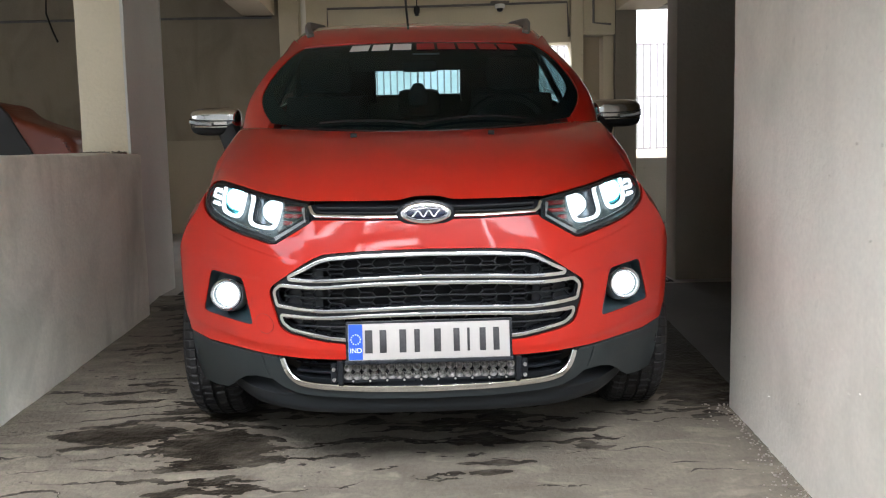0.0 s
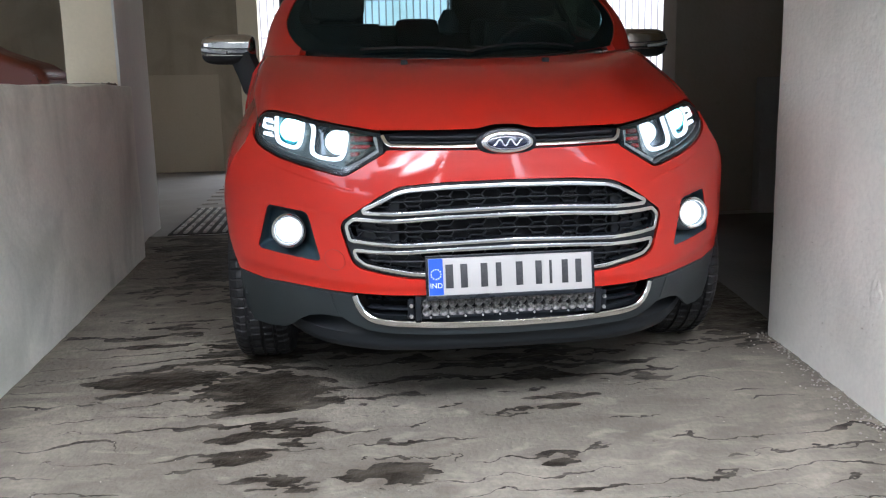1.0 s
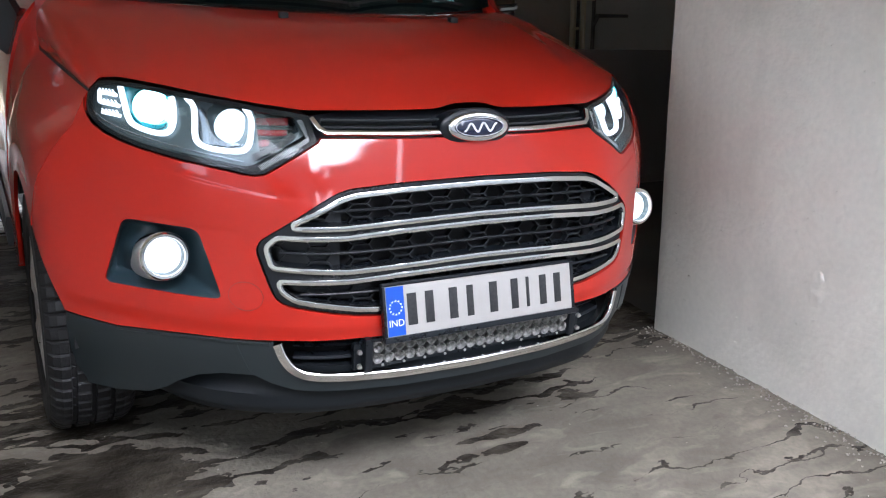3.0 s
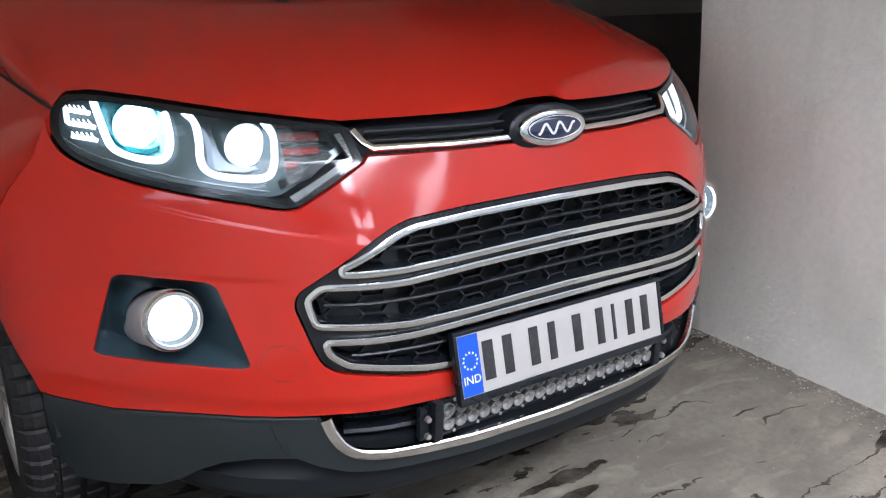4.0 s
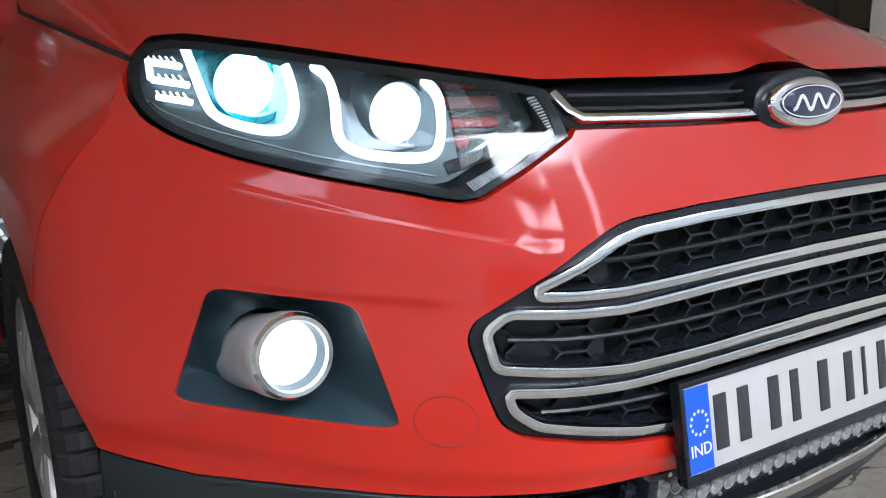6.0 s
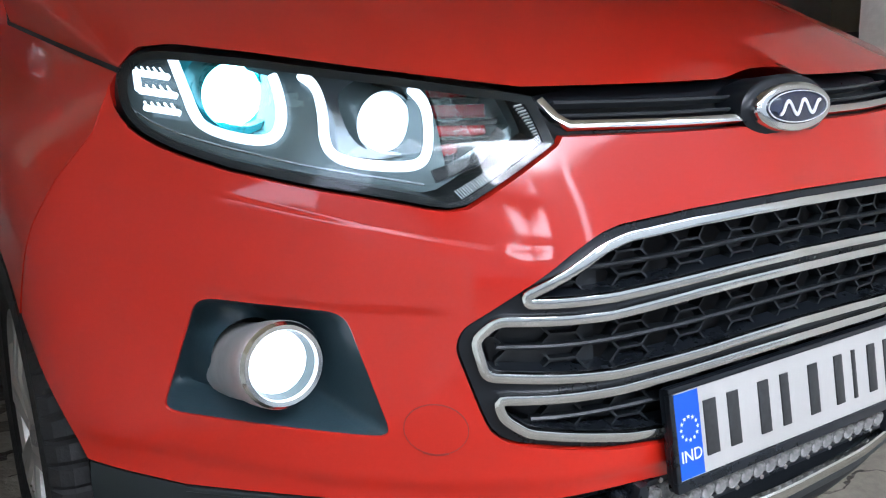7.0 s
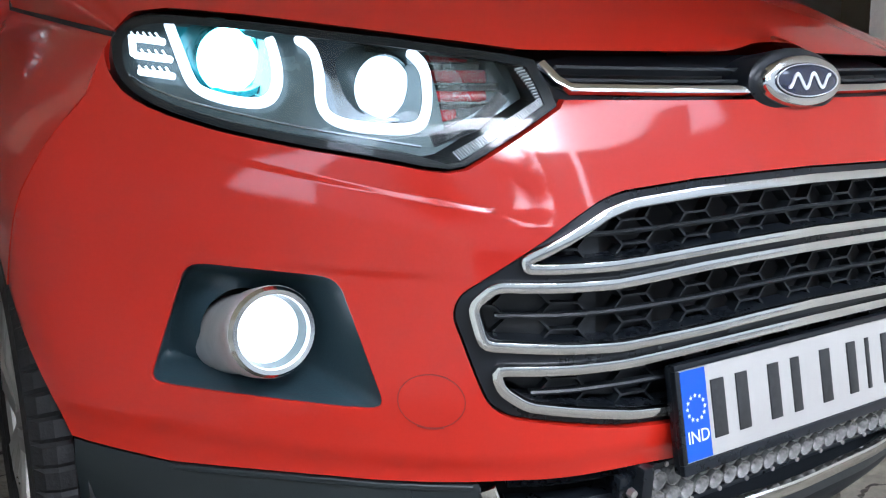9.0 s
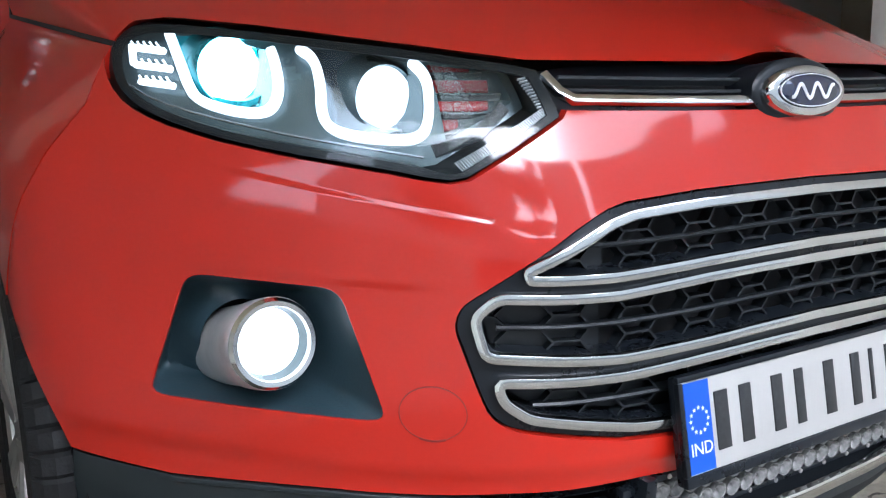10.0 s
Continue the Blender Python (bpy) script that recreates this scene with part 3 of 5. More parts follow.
# partition behind the wall's end, darkened by colour for its shade, with a recess for pipes
plastered("wall_partition", (1.58, 2.70, -0.1), (2.27, 2.92, 2.95), SHADED_PLASTER, "grey partition wall, shade put into its plaster colour", swell=0.003, seed=12)
plastered("wall_partition_low", (2.105, 2.60, -0.1), (5.0, 2.693, 1.115), LEDGE_GREY, "low dark cement ledge under the pipe recess", swell=0.003, seed=14)
block("wall_recess", (2.272, 3.3, -0.1), (5.0, 3.45, 2.95), PLASTER_GREY, "wall at the back of the pipe recess")
# unseen walls, added; their heights and gaps shape sky light and paint reflections
for k, (x0, x1, h) in enumerate(((-34, -18.0, 12.5), (-18.0, -5.5, 15.3), (-5.5, -1.2, 6.0), (-1.2, 4.6, 13.0), (4.6, 5.6, 5.5), (5.6, 14.5, 13.0), (14.5, 34, 11.0))):
    block("wall_unseen_%d" % (k + 1), (x0 + 0.02, -17.3 - 0.2 * (k % 2), -1.5), (x1, -17.0, h), PLASTER_GREY, "unseen plain wall added across the road to shape reflections")


def street_tree(x, y, z0, height, spread, seed, leaves=2600):
    """A tapered trunk with limbs and a loose crown of leaf clumps."""
    rnd = random.Random(seed)
    t = thing("street_tree", "unseen leafy green street tree with a loose crown, added for reflections", "tree", "street trees", at=pose(x, y, z0))
    bm = bmesh.new()
    fork = height * 0.55
    lathe(bm, [(0.16, 0.0), (0.13, fork * 0.4), (0.10, fork), (0.0, fork + 0.05)], 10, Matrix())
    part("trunk", bm, BARK, t, "rough brown trunk")
    tips = []
    for k in range(9):
        a = 2 * math.pi * k / 9 + rnd.uniform(-0.3, 0.3)
        r, h = spread * rnd.uniform(0.45, 0.95), rnd.uniform(0.62, 1.0) * height
        tip = Vector((r * math.cos(a), 0.7 * r * math.sin(a), h))
        mid = Vector((0, 0, fork)).lerp(tip, 0.5) + Vector((0, 0, 0.12 * height * rnd.random()))
        bm = bmesh.new()
        tube(bm, [(0, 0, fork - 0.2), tuple(mid), tuple(tip)], 0.035, 6)
        part("limb", bm, BARK, t)
        tips += [tip, mid, mid.lerp(tip, 0.5)]
    verts, faces = [], []
    for k in range(leaves):
        c = rnd.choice(tips) + Vector((rnd.gauss(0, 0.55), rnd.gauss(0, 0.5), rnd.gauss(0, 0.38)))
        u = Vector((rnd.gauss(0, 1), rnd.gauss(0, 1), rnd.gauss(0, 1))).normalized()
        v = u.orthogonal()
        q = Matrix.Rotation(rnd.uniform(0, 6.28), 3, u)
        v = q @ v
        w = u.cross(v)
        size = rnd.uniform(0.07, 0.15)
        n = len(verts)
        verts += [c - v * size, c + w * size * 0.5, c + v * size, c - w * size * 0.5]
        faces.append((n, n + 1, n + 2, n + 3))
    me = bpy.data.meshes.new("crown")
    me.from_pydata([tuple(c) for c in verts], [], faces)
    me.materials.append(LEAF)
    crown = new("crown", me)
    crown.parent = t
    tagged(crown, "green leaf clumps with gaps", kind="stuff")


# unseen trees, placed so their crowns break up sky reflected in the paint
street_tree(-3.3, -14.6, ramp_z(-7), 11.6, 3.0, 4, 7000)
street_tree(-11.5, -15.0, ramp_z(-7), 10.4, 3.4, 9)
# hidden behind the cream wall; added to block sky light from the right bay
block("wall_bay_blocker", (1.425, 0.30, -0.5), (5.0, 0.50, 2.95), PLASTER_DIM, "unseen plain wall added to keep sky light out of the right bay")
# ceiling and beams; the ceiling's unseen front edge is stepped to set the sky light
bm = bmesh.new()
prism(bm, [(-9.2, -1.8), (-2.0, -1.8), (-2.0, -2.2), (1.6, -2.2), (1.6, 0.2), (8.2, 0.2), (8.2, 7.4), (-9.2, 7.4)], 2.95, 3.15)
structure("ceiling", bm, WHITEWASH, "whitewashed concrete ceiling")
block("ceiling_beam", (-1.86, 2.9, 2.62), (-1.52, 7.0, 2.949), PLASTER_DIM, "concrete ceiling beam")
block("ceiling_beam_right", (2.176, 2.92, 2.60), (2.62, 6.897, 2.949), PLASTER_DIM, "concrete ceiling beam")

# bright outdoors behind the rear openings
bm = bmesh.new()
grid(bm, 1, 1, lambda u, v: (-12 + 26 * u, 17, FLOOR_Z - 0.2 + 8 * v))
m, nt, p = shader("hazy_outdoors")
tcn, nz, cr = nt.nodes.new("ShaderNodeTexCoord"), nt.nodes.new("ShaderNodeTexNoise"), nt.nodes.new("ShaderNodeValToRGB")
nz.inputs["Scale"].default_value, nz.inputs["Detail"].default_value = 0.7, 6
nt.links.new(tcn.outputs["Object"], nz.inputs["Vector"])
nt.links.new(nz.outputs["Fac"], cr.inputs["Fac"])
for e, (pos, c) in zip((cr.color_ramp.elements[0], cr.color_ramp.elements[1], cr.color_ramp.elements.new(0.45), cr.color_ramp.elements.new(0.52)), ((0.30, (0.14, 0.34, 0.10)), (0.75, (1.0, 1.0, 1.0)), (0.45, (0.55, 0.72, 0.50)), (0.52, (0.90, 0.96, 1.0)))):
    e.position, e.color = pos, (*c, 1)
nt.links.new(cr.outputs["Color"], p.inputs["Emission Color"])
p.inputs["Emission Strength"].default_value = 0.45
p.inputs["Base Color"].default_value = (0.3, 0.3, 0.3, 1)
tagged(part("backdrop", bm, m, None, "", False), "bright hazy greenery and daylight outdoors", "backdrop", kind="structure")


def iron_bars(name, x0, x1, y, z0, z1, gap, label):
    """A fixed grille: upright rods, each an object, between flat rails."""
    g = tagged(thing(name, label, "window grille"), kind="structure")
    for k, z in enumerate((z0 + 0.02, (z0 + z1) / 2, z1 - 0.02)):
        solid("rail", (x0, y - 0.006, z - 0.012), (x1, y + 0.006, z + 0.012), IRON, g, bevel=0.002)
    bm = bmesh.new()
    tube(bm, [(0, 0, z0), (0, 0, z1)], 0.010, 6)
    first = part("rod", bm, IRON, g)
    n = int((x1 - x0) / gap)
    first.location = (x0 + gap / 2, y, 0)
    for k in range(1, n):
        o = first.copy()
        scene.collection.objects.link(o)
        o.location = (x0 + gap * (k + 0.5), y, 0)
    return g


iron_bars("window_1", -3.6, 7.6, 11.09, 1.09, 2.75, 0.105, "iron bars on the boundary wall behind the building")

# ---- fittings of the place ----


def cable(name, path, r, material, label, category):
    bm = bmesh.new()
    tube(bm, path, r, 6)
    return tagged(part(name, bm, material), label, category)


cable("conduit", [(-4.6, 6.97, 2.60), (-3.4, 6.97, 2.605), (-1.55, 6.97, 2.60)], 0.014, IRON, "dark conduit fixed along the back wall", "conduit")
cable("conduit", [(-0.95, 6.975, 2.34), (-0.95, 6.975, 2.68), (0.3, 6.975, 2.69), (1.66, 6.975, 2.71), (1.68, 6.975, 2.34)], 0.013, IRON, "rusty pipe along the beam over the opening", "pipe")
cable("hanging_wire", [(-3.78, 6.6, 2.95), (-3.80, 6.6, 2.62), (-3.74, 6.58, 2.45), (-3.70, 6.6, 2.33)], 0.008, CABLE, "loose black wire hanging from the ceiling", "wire")
cable("downpipe", [(-1.20, 6.9, 2.95), (-1.20, 6.9, 2.3)], 0.025, PLASTER, "short white downpipe under the ceiling", "pipe")
cable("downpipe", [(1.93, 6.88, 2.95), (1.93, 6.88, 2.47), (2.12, 6.88, 2.45)], 0.012, IRON, "dark pipe bent round the column", "pipe")
for x, z0, z1, r, m_ in ((2.65, 1.10, 2.95, 0.017, WHITEWASH), (2.735, 1.10, 1.44, 0.015, WHITEWASH), (2.82, 1.10, 2.95, 0.012, IRON), (2.69, 1.10, 1.46, 0.010, IRON)):
    cable("riser_pipe", [(x, 3.17, z0), (x, 3.17, z1)], r, m_, "thin service pipe in the wall recess", "pipe")
cable("branch_pipe", [(2.82, 3.16, 1.28), (2.84, 3.15, 1.34), (3.10, 3.15, 1.345)], 0.011, IRON, "dark branch pipe in the wall recess", "pipe")
tagged(solid("pipe_clamp", (2.60, 3.13, 1.435), (2.80, 3.15, 1.475), WHITEWASH, bevel=0.004), "pale clamp bar across the service pipes", "clamp")
tagged(solid("meter_board", (2.712, 3.19, 1.52), (2.80, 3.22, 2.25), PLASTER, bevel=0.004), "narrow cream board behind the pipes", "board")
tagged(solid("pipe_union", (2.62, 3.14, 1.245), (2.68, 3.20, 1.262), WHITEWASH, bevel=0.004), "pale pipe union in the recess", "pipe union")


def pendant(x, y):
    t = thing("bulb_holder", "small bulb holder hanging from the ceiling pipe", "lamp holder", at=pose(x, y, 0))
    bm = bmesh.new()
    tube(bm, [(0, 0, 2.95), (0, 0, 2.66)], 0.006, 6)
    part("cord", bm, CABLE, t)
    bm = bmesh.new()
    lathe(bm, [(0.0, 2.68), (0.03, 2.675), (0.035, 2.63), (0.02, 2.58), (0.0, 2.575)], 12, Matrix())
    part("holder", bm, TRIM_BLACK, t)


pendant(0.02, 6.9)


def dome_camera(x, y, z):
    """A small ceiling camera: a pale base on the pipe with a dark dome."""
    t = thing("dome_camera", "small pale security camera with a dark dome", "security camera", at=pose(x, y, z))
    solid("base", (-0.10, -0.03, -0.012), (0.10, 0.03, 0.020), IRON, t, "dark mounting plate", 0.005)
    bm = bmesh.new()
    lathe(bm, [(0.0, -0.012), (0.052, -0.012), (0.055, -0.030), (0.050, -0.055), (0.0, -0.056)], 20, Matrix())
    part("collar", bm, WHITE_INK, t, "pale collar")
    bm = bmesh.new()
    lathe(bm, [(0.036, -0.056), (0.033, -0.075), (0.018, -0.088), (0.0, -0.092)], 16, Matrix())
    part("dome", bm, GLOSS_BLACK, t, "dark dome")


dome_camera(0.92, 6.92, 2.70)

# drain cover with slots at the top of the ramp
drain = tagged(thing("drain_cover", "wet cast drain cover with long slots across the ramp's top", "drain cover"), kind="structure")
solid("slab", (-1.50, 2.62, FLOOR_Z - 0.03), (1.55, 3.80, FLOOR_Z + 0.002), VOID, drain, bevel=0.003)
bm = bmesh.new()
box(bm, (-0.011, 0, 0), (0.011, 0.355, 0.012), 0.003)
bar = part("bar", bm, WET_BAR, drain)
bar.location = (-1.46, 2.64, FLOOR_Z)
for k in range(1, 162):
    o = bar.copy()
    scene.collection.objects.link(o)
    o.location = (-1.46 + 0.056 * (k % 54), 2.64 + 0.385 * (k // 54), FLOOR_Z)
# pavers behind it
pav = tagged(thing("pavement", "worn wet concrete pavers in rows", "paving"), kind="structure")
bm = bmesh.new()
box(bm, (-0.116, -0.0585, -0.01), (0.116, 0.0585, 0.008), 0.004)
stone = part("paver", bm, PAVER, pav)
stone.location = (-1.4, 3.87, FLOOR_Z - 0.004)
for r in range(25):
    for c in range(11):
        if r or c:
            o = stone.copy()
            scene.collection.objects.link(o)
            o.location = (-1.40 + 0.24 * c + 0.12 * (r % 2), 3.87 + 0.125 * r, FLOOR_Z - 0.004 + 0.002 * noise.noise(Vector((c * 1.3, r * 1.7, 0))))

# ---- the red car: its body surface, in the car's own metres ----
# x across, y back from the number plate, z up from the ramp


def smooth_table(xs, ys, lo, hi, step, sigma, even=False):
    """A fair curve through a few stations."""
    fine = np.arange(lo, hi + step, step)
    v = np.interp(fine, xs, ys)
    n = int(4 * sigma / step)
    k = np.exp(-0.5 * (np.arange(-n, n + 1) * step / sigma) ** 2)
    k /= k.sum()
    left = v[n:0:-1] if even else 2 * v[0] - v[n:0:-1]
    if even == "odd":
        left = -v[n:0:-1]
    right = 2 * v[-1] - v[-2:-n - 2:-1]
    return fine, np.convolve(np.concatenate([left, v, right]), k, "valid")


PLAN_X = [0, 0.2, 0.4, 0.5, 0.6, 0.7, 0.77, 0.83, 0.865, 0.89, 0.902, 0.905, 0.905]
PLAN_Y = [0, 0.010, 0.053, 0.098, 0.166, 0.266, 0.345, 0.41, 0.45, 0.495, 0.56, 0.66, 3.0]
run = [0.0]
for i in range(1, len(PLAN_X)):
    run.append(run[-1] + math.hypot(PLAN_X[i] - PLAN_X[i - 1], PLAN_Y[i] - PLAN_Y[i - 1]))
TS, TX = smooth_table(run, PLAN_X, 0, 2.5, 0.004, 0.03, "odd")
_, TY = smooth_table(run, PLAN_Y, 0, 2.5, 0.004, 0.03, True)
TZ, TW = smooth_table([0.15, 0.30, 0.44, 0.55, 0.72, 0.82, 0.90, 0.955, 1.0, 1.05, 1.15], [0.95, 0.97, 0.985, 0.995, 1, 0.985, 0.96, 0.94, 0.915, 0.885, 0.83], 0.15, 1.15, 0.004, 0.02)
_, TB = smooth_table([0.15, 0.25, 0.40, 0.46, 0.55, 0.67, 0.75, 0.83, 0.90, 0.93, 0.96, 1.15], [0.11, 0.065, 0.05, 0.055, 0.062, 0.08, 0.09, 0.114, 0.143, 0.17, 0.20, 0.30], 0.15, 1.15, 0.004, 0.012)


def skin0(s, z):
    a = abs(s)
    g = float(np.interp(a, TS, TY))
    t = min(max((g - 0.35) / 0.5, 0), 1)
    f = 1 - t * t * (3 - 2 * t)
    x = float(np.interp(a, TS, TX)) * float(np.interp(z, TZ, TW))
    return Vector((math.copysign(x, s), g + float(np.interp(z, TZ, TB)) * f + 0.10 * (1 - f) + fold(a, z), z))


FOG_SHELF = 0.699


def crease(a):
    return 0.765 + 0.135 * (a - 0.452)


def fold(a, z):
    """The soft crease that runs from under the headlamp to the grille."""
    w = min(max((a - 0.34) / 0.08, 0), 1) * min(max((0.86 - a) / 0.16, 0), 1)
    d = crease(a) - z
    low = max(0.0, 0.484 - z)
    # the grille stands a little proud of the round of the nose
    k, h = min(max((z - 0.50) / 0.18, 0), 1), min(max((0.93 - z) / 0.20, 0), 1)
    proud = 0.019 * math.exp(-((a - 0.37) / 0.15) ** 2) * (0.5 + 0.5 * k * k * (3 - 2 * k)) * h * h * (3 - 2 * h)
    # a faint shelf over the fog lamp that fades towards the grille
    under = max(0.0, FOG_SHELF - z)
    shelf = min(max((a - 0.50) / 0.09, 0), 1) * min(max((0.86 - a) / 0.07, 0), 1) * (1 - math.exp(-under / 0.003)) * math.exp(-under / 0.07)
    return -proud + 0.0026 * shelf + w * 0.0018 * min(1, max(0, -d) / 0.003) * math.exp(-max(0.0, -d - 0.003) / 0.05) + 0.007 * (1 - math.exp(-low / 0.008))


def skin(s, z, off=0.0):
    """The body surface, or a sheet off metres outside it."""
    p = skin0(s, z)
    if off:
        e = 0.004
        u, v = skin0(s + e, z) - skin0(s - e, z), skin0(s, z + e) - skin0(s, z - e)
        p = p + u.cross(v).normalized() * off
    return p


def sx(x, z):
    return math.copysign(float(np.interp(abs(x) / float(np.interp(z, TZ, TW)), TX[:330], TS[:330])), x)


def sy(y, z, g=1):
    """The place on the body's flank at a given y."""
    t = np.clip((TY - 0.35) / 0.5, 0, 1)
    f = 1 - t * t * (3 - 2 * t)
    return g * float(np.interp(y, TY + float(np.interp(z, TZ, TB)) * f + 0.10 * (1 - f), TS))


def lay(loop):
    """A front-view outline (x, z) as an outline on the body surface."""
    return [(sx(x, z), z) for x, z in loop]


def both(half):
    """Mirrors a half outline, given from the middle to the right and back to the middle."""
    return half + [(-x, z) for x, z in reversed(half) if abs(x) > 1e-6]


def flip(loop, g):
    return [(g * x, z) for x, z in loop]


def skin_part(name, loop, holes, off, material, parent, label="", step=0.02, fold_in=0.012, lines=()):
    bm = bmesh.new()
    sheet(bm, loop, holes, step, lambda s, z: skin(s, z, off), lines)
    if fold_in:
        rim(bm, lambda c: (-0.35 * fold_in * c.x, fold_in, 0))
    return part(name, bm, material, parent, label)


def on_skin(path, off):
    return [skin(sx(x, z), z, off) for x, z in path]


def facing(p):
    s = sx(p.x, min(max(p.z, 0.16), 1.1))
    e = 0.004
    u, v = skin0(s + e, p.z) - skin0(s - e, p.z), skin0(s, p.z + e) - skin0(s, p.z - e)
    return u.cross(v).normalized()


CAR = pose(0, 0, 0, 6.2)
car = thing("parked_car", "red compact car with lit headlamps parked nose-down on the ramp", "car", at=CAR)

# outlines in front view
LAMP = [(0.365, 0.881), (0.476, 0.816), (0.493, 0.812), (0.515, 0.814), (0.542, 0.819), (0.583, 0.825), (0.621, 0.830), (0.655, 0.836), (0.684, 0.842), (0.707, 0.849), (0.727, 0.856), (0.741, 0.863), (0.752, 0.870), (0.760, 0.878), (0.766, 0.888), (0.769, 0.899), (0.769, 0.911), (0.767, 0.923),
        (0.763, 0.936), (0.755, 0.947), (0.745, 0.956), (0.733, 0.962), (0.718, 0.965), (0.684, 0.965), (0.627, 0.961), (0.506, 0.949), (0.400, 0.936), (0.370, 0.931)]
GRILLE = rounded(both([(0, 0.803), (0.2, 0.799), (0.312, 0.790), (0.343, 0.781), (0.388, 0.757), (0.462, 0.704), (0.496, 0.678), (0.503, 0.655), (0.482, 0.585), (0.470, 0.553), (0.448, 0.537), (0.316, 0.514), (0.20, 0.507), (0, 0.505)]), 0.012, 3)
FOG = rounded([(0.733, 0.692), (0.601, 0.692), (0.563, 0.541), (0.776, 0.536)], 0.020)
LOWER_EDGE = [(0.862, 0.446), (0.754, 0.436), (0.68, 0.446), (0.61, 0.453), (0.53, 0.455), (0.447, 0.459), (0.28, 0.461), (0, 0.458)]

half = [(0, 0.886), (0.2, 0.886), (0.356, 0.886), (0.364, 0.877), (0.475, 0.811), (0.494, 0.807), (0.516, 0.809), (0.543, 0.814), (0.584, 0.820), (0.622, 0.825), (0.656, 0.831), (0.686, 0.837), (0.710, 0.844), (0.730, 0.851), (0.745, 0.858), (0.757, 0.866), (0.766, 0.875), (0.772, 0.887), (0.775, 0.899), (0.775, 0.911), (0.772, 0.925), (0.80, 0.868), (0.845, 0.81), (0.875, 0.75)]
SEAM = [(sx(0.771, 0.928), 0.928), (sx(0.80, 0.868), 0.868), (sx(0.845, 0.81), 0.81), (sx(0.875, 0.75), 0.75), (sy(0.592, 0.69), 0.69), (sy(0.625, 0.617), 0.617)]
ARCH = [(sy(y, z), z) for y, z in ((0.592, 0.69), (0.622, 0.617), (0.597, 0.585), (0.570, 0.548), (0.542, 0.505), (0.520, 0.468), (0.508, 0.442))]
half = lay(half) + ARCH + lay(LOWER_EDGE[1:])
edges_ = [[(g * a, crease(a) + e) for a in np.linspace(0.475, 0.84, 60)] for g in (-1, 1) for e in (-0.003, 0.0, 0.003, 0.006)]
edges_ += [[(g * a, FOG_SHELF + e) for a in np.linspace(0.505, 0.82, 50)] for g in (-1, 1) for e in (-0.0035, 0.0)]
skin_part("bumper", both(half), [lay(GRILLE), lay(FOG), lay(flip(FOG, -1))], 0.0, RED, car, "glossy red front bumper", 0.010, lines=edges_)

# towing-eye cap
cap = [(-0.523 + 0.031 * math.cos(a), 0.556 + 0.031 * math.sin(a)) for a in np.linspace(0, 2 * math.pi, 28, endpoint=False)]
skin_part("towing_cap", lay(cap), [], 0.0012, RED, car, "round red towing-eye cap", 0.01, 0.003)

bm = bmesh.new()
sweep(bm, on_skin(cap, 0.0004), 0.0016, 0.002, facing, closed=True, segs=6)
sweep(bm, on_skin([(-0.523 + 0.0315 * math.cos(a), 0.556 + 0.0315 * math.sin(a)) for a in np.linspace(-2.0, -1.2, 9)], 0.0006), 0.0030, 0.002, facing, segs=6)
part("cap_gap", bm, DARK_RED, car, "thin dark gap round the towing cap")

# ---- grille ----
BARS = [
    both([(0, 0.787), (0.2, 0.783), (0.305, 0.775), (0.338, 0.766), (0.432, 0.7175), (0.430, 0.7085), (0.40, 0.7085), (0.33, 0.709), (0.2, 0.716), (0, 0.721)]),
    both([(0, 0.701), (0.2, 0.697), (0.33, 0.688), (0.462, 0.688), (0.484, 0.666), (0.474, 0.622), (0.323, 0.615), (0.2, 0.620), (0, 0.626)]),
    both([(0, 0.605), (0.2, 0.601), (0.317, 0.594), (0.463, 0.594), (0.457, 0.571), (0.431, 0.552), (0.302, 0.530), (0.2, 0.524), (0, 0.520)]),
]
slots = [lay(rounded(shrink(b, 0.006), 0.012, 3)) for b in BARS]
bm = bmesh.new()
sheet(bm, lay(shrink(GRILLE, 0.002)), slots, 0.014, lambda s, z: skin(s, z, -0.007))
rim(bm, lambda c: (0, 0.03, 0))
grille = part("grille", bm, GLOSS_BLACK, car, "gloss black grille with chrome bars")
skin_part("backing", lay(shrink(GRILLE, 0.004)), [], -0.075, VOID, grille, "", 0.04, 0)
for b in BARS:
    bm = bmesh.new()
    sweep(bm, on_skin(dense(rounded(b, 0.010, 3), 0.02), -0.002), 0.0124, 0.012, facing, closed=True, segs=12, square=0.3)
    part("chrome_bar", bm, CHROME, grille, "chrome grille bar")
for z, w in ((0.748, 0.375), (0.656, 0.462), (0.566, 0.425)):
    bm = bmesh.new()
    sweep(bm, on_skin(dense([(-w, z - 0.004), (-0.3, z - 0.003), (0, z + 0.004), (0.3, z - 0.003), (w, z - 0.004)], 0.03, False), -0.020), 0.006, 0.014, facing, segs=6)
    part("slat", bm, MESH_BLACK, grille)
# honeycomb behind the bars
HEX_A, HEX_B, HEX_H = 0.031, 0.017, 0.0155
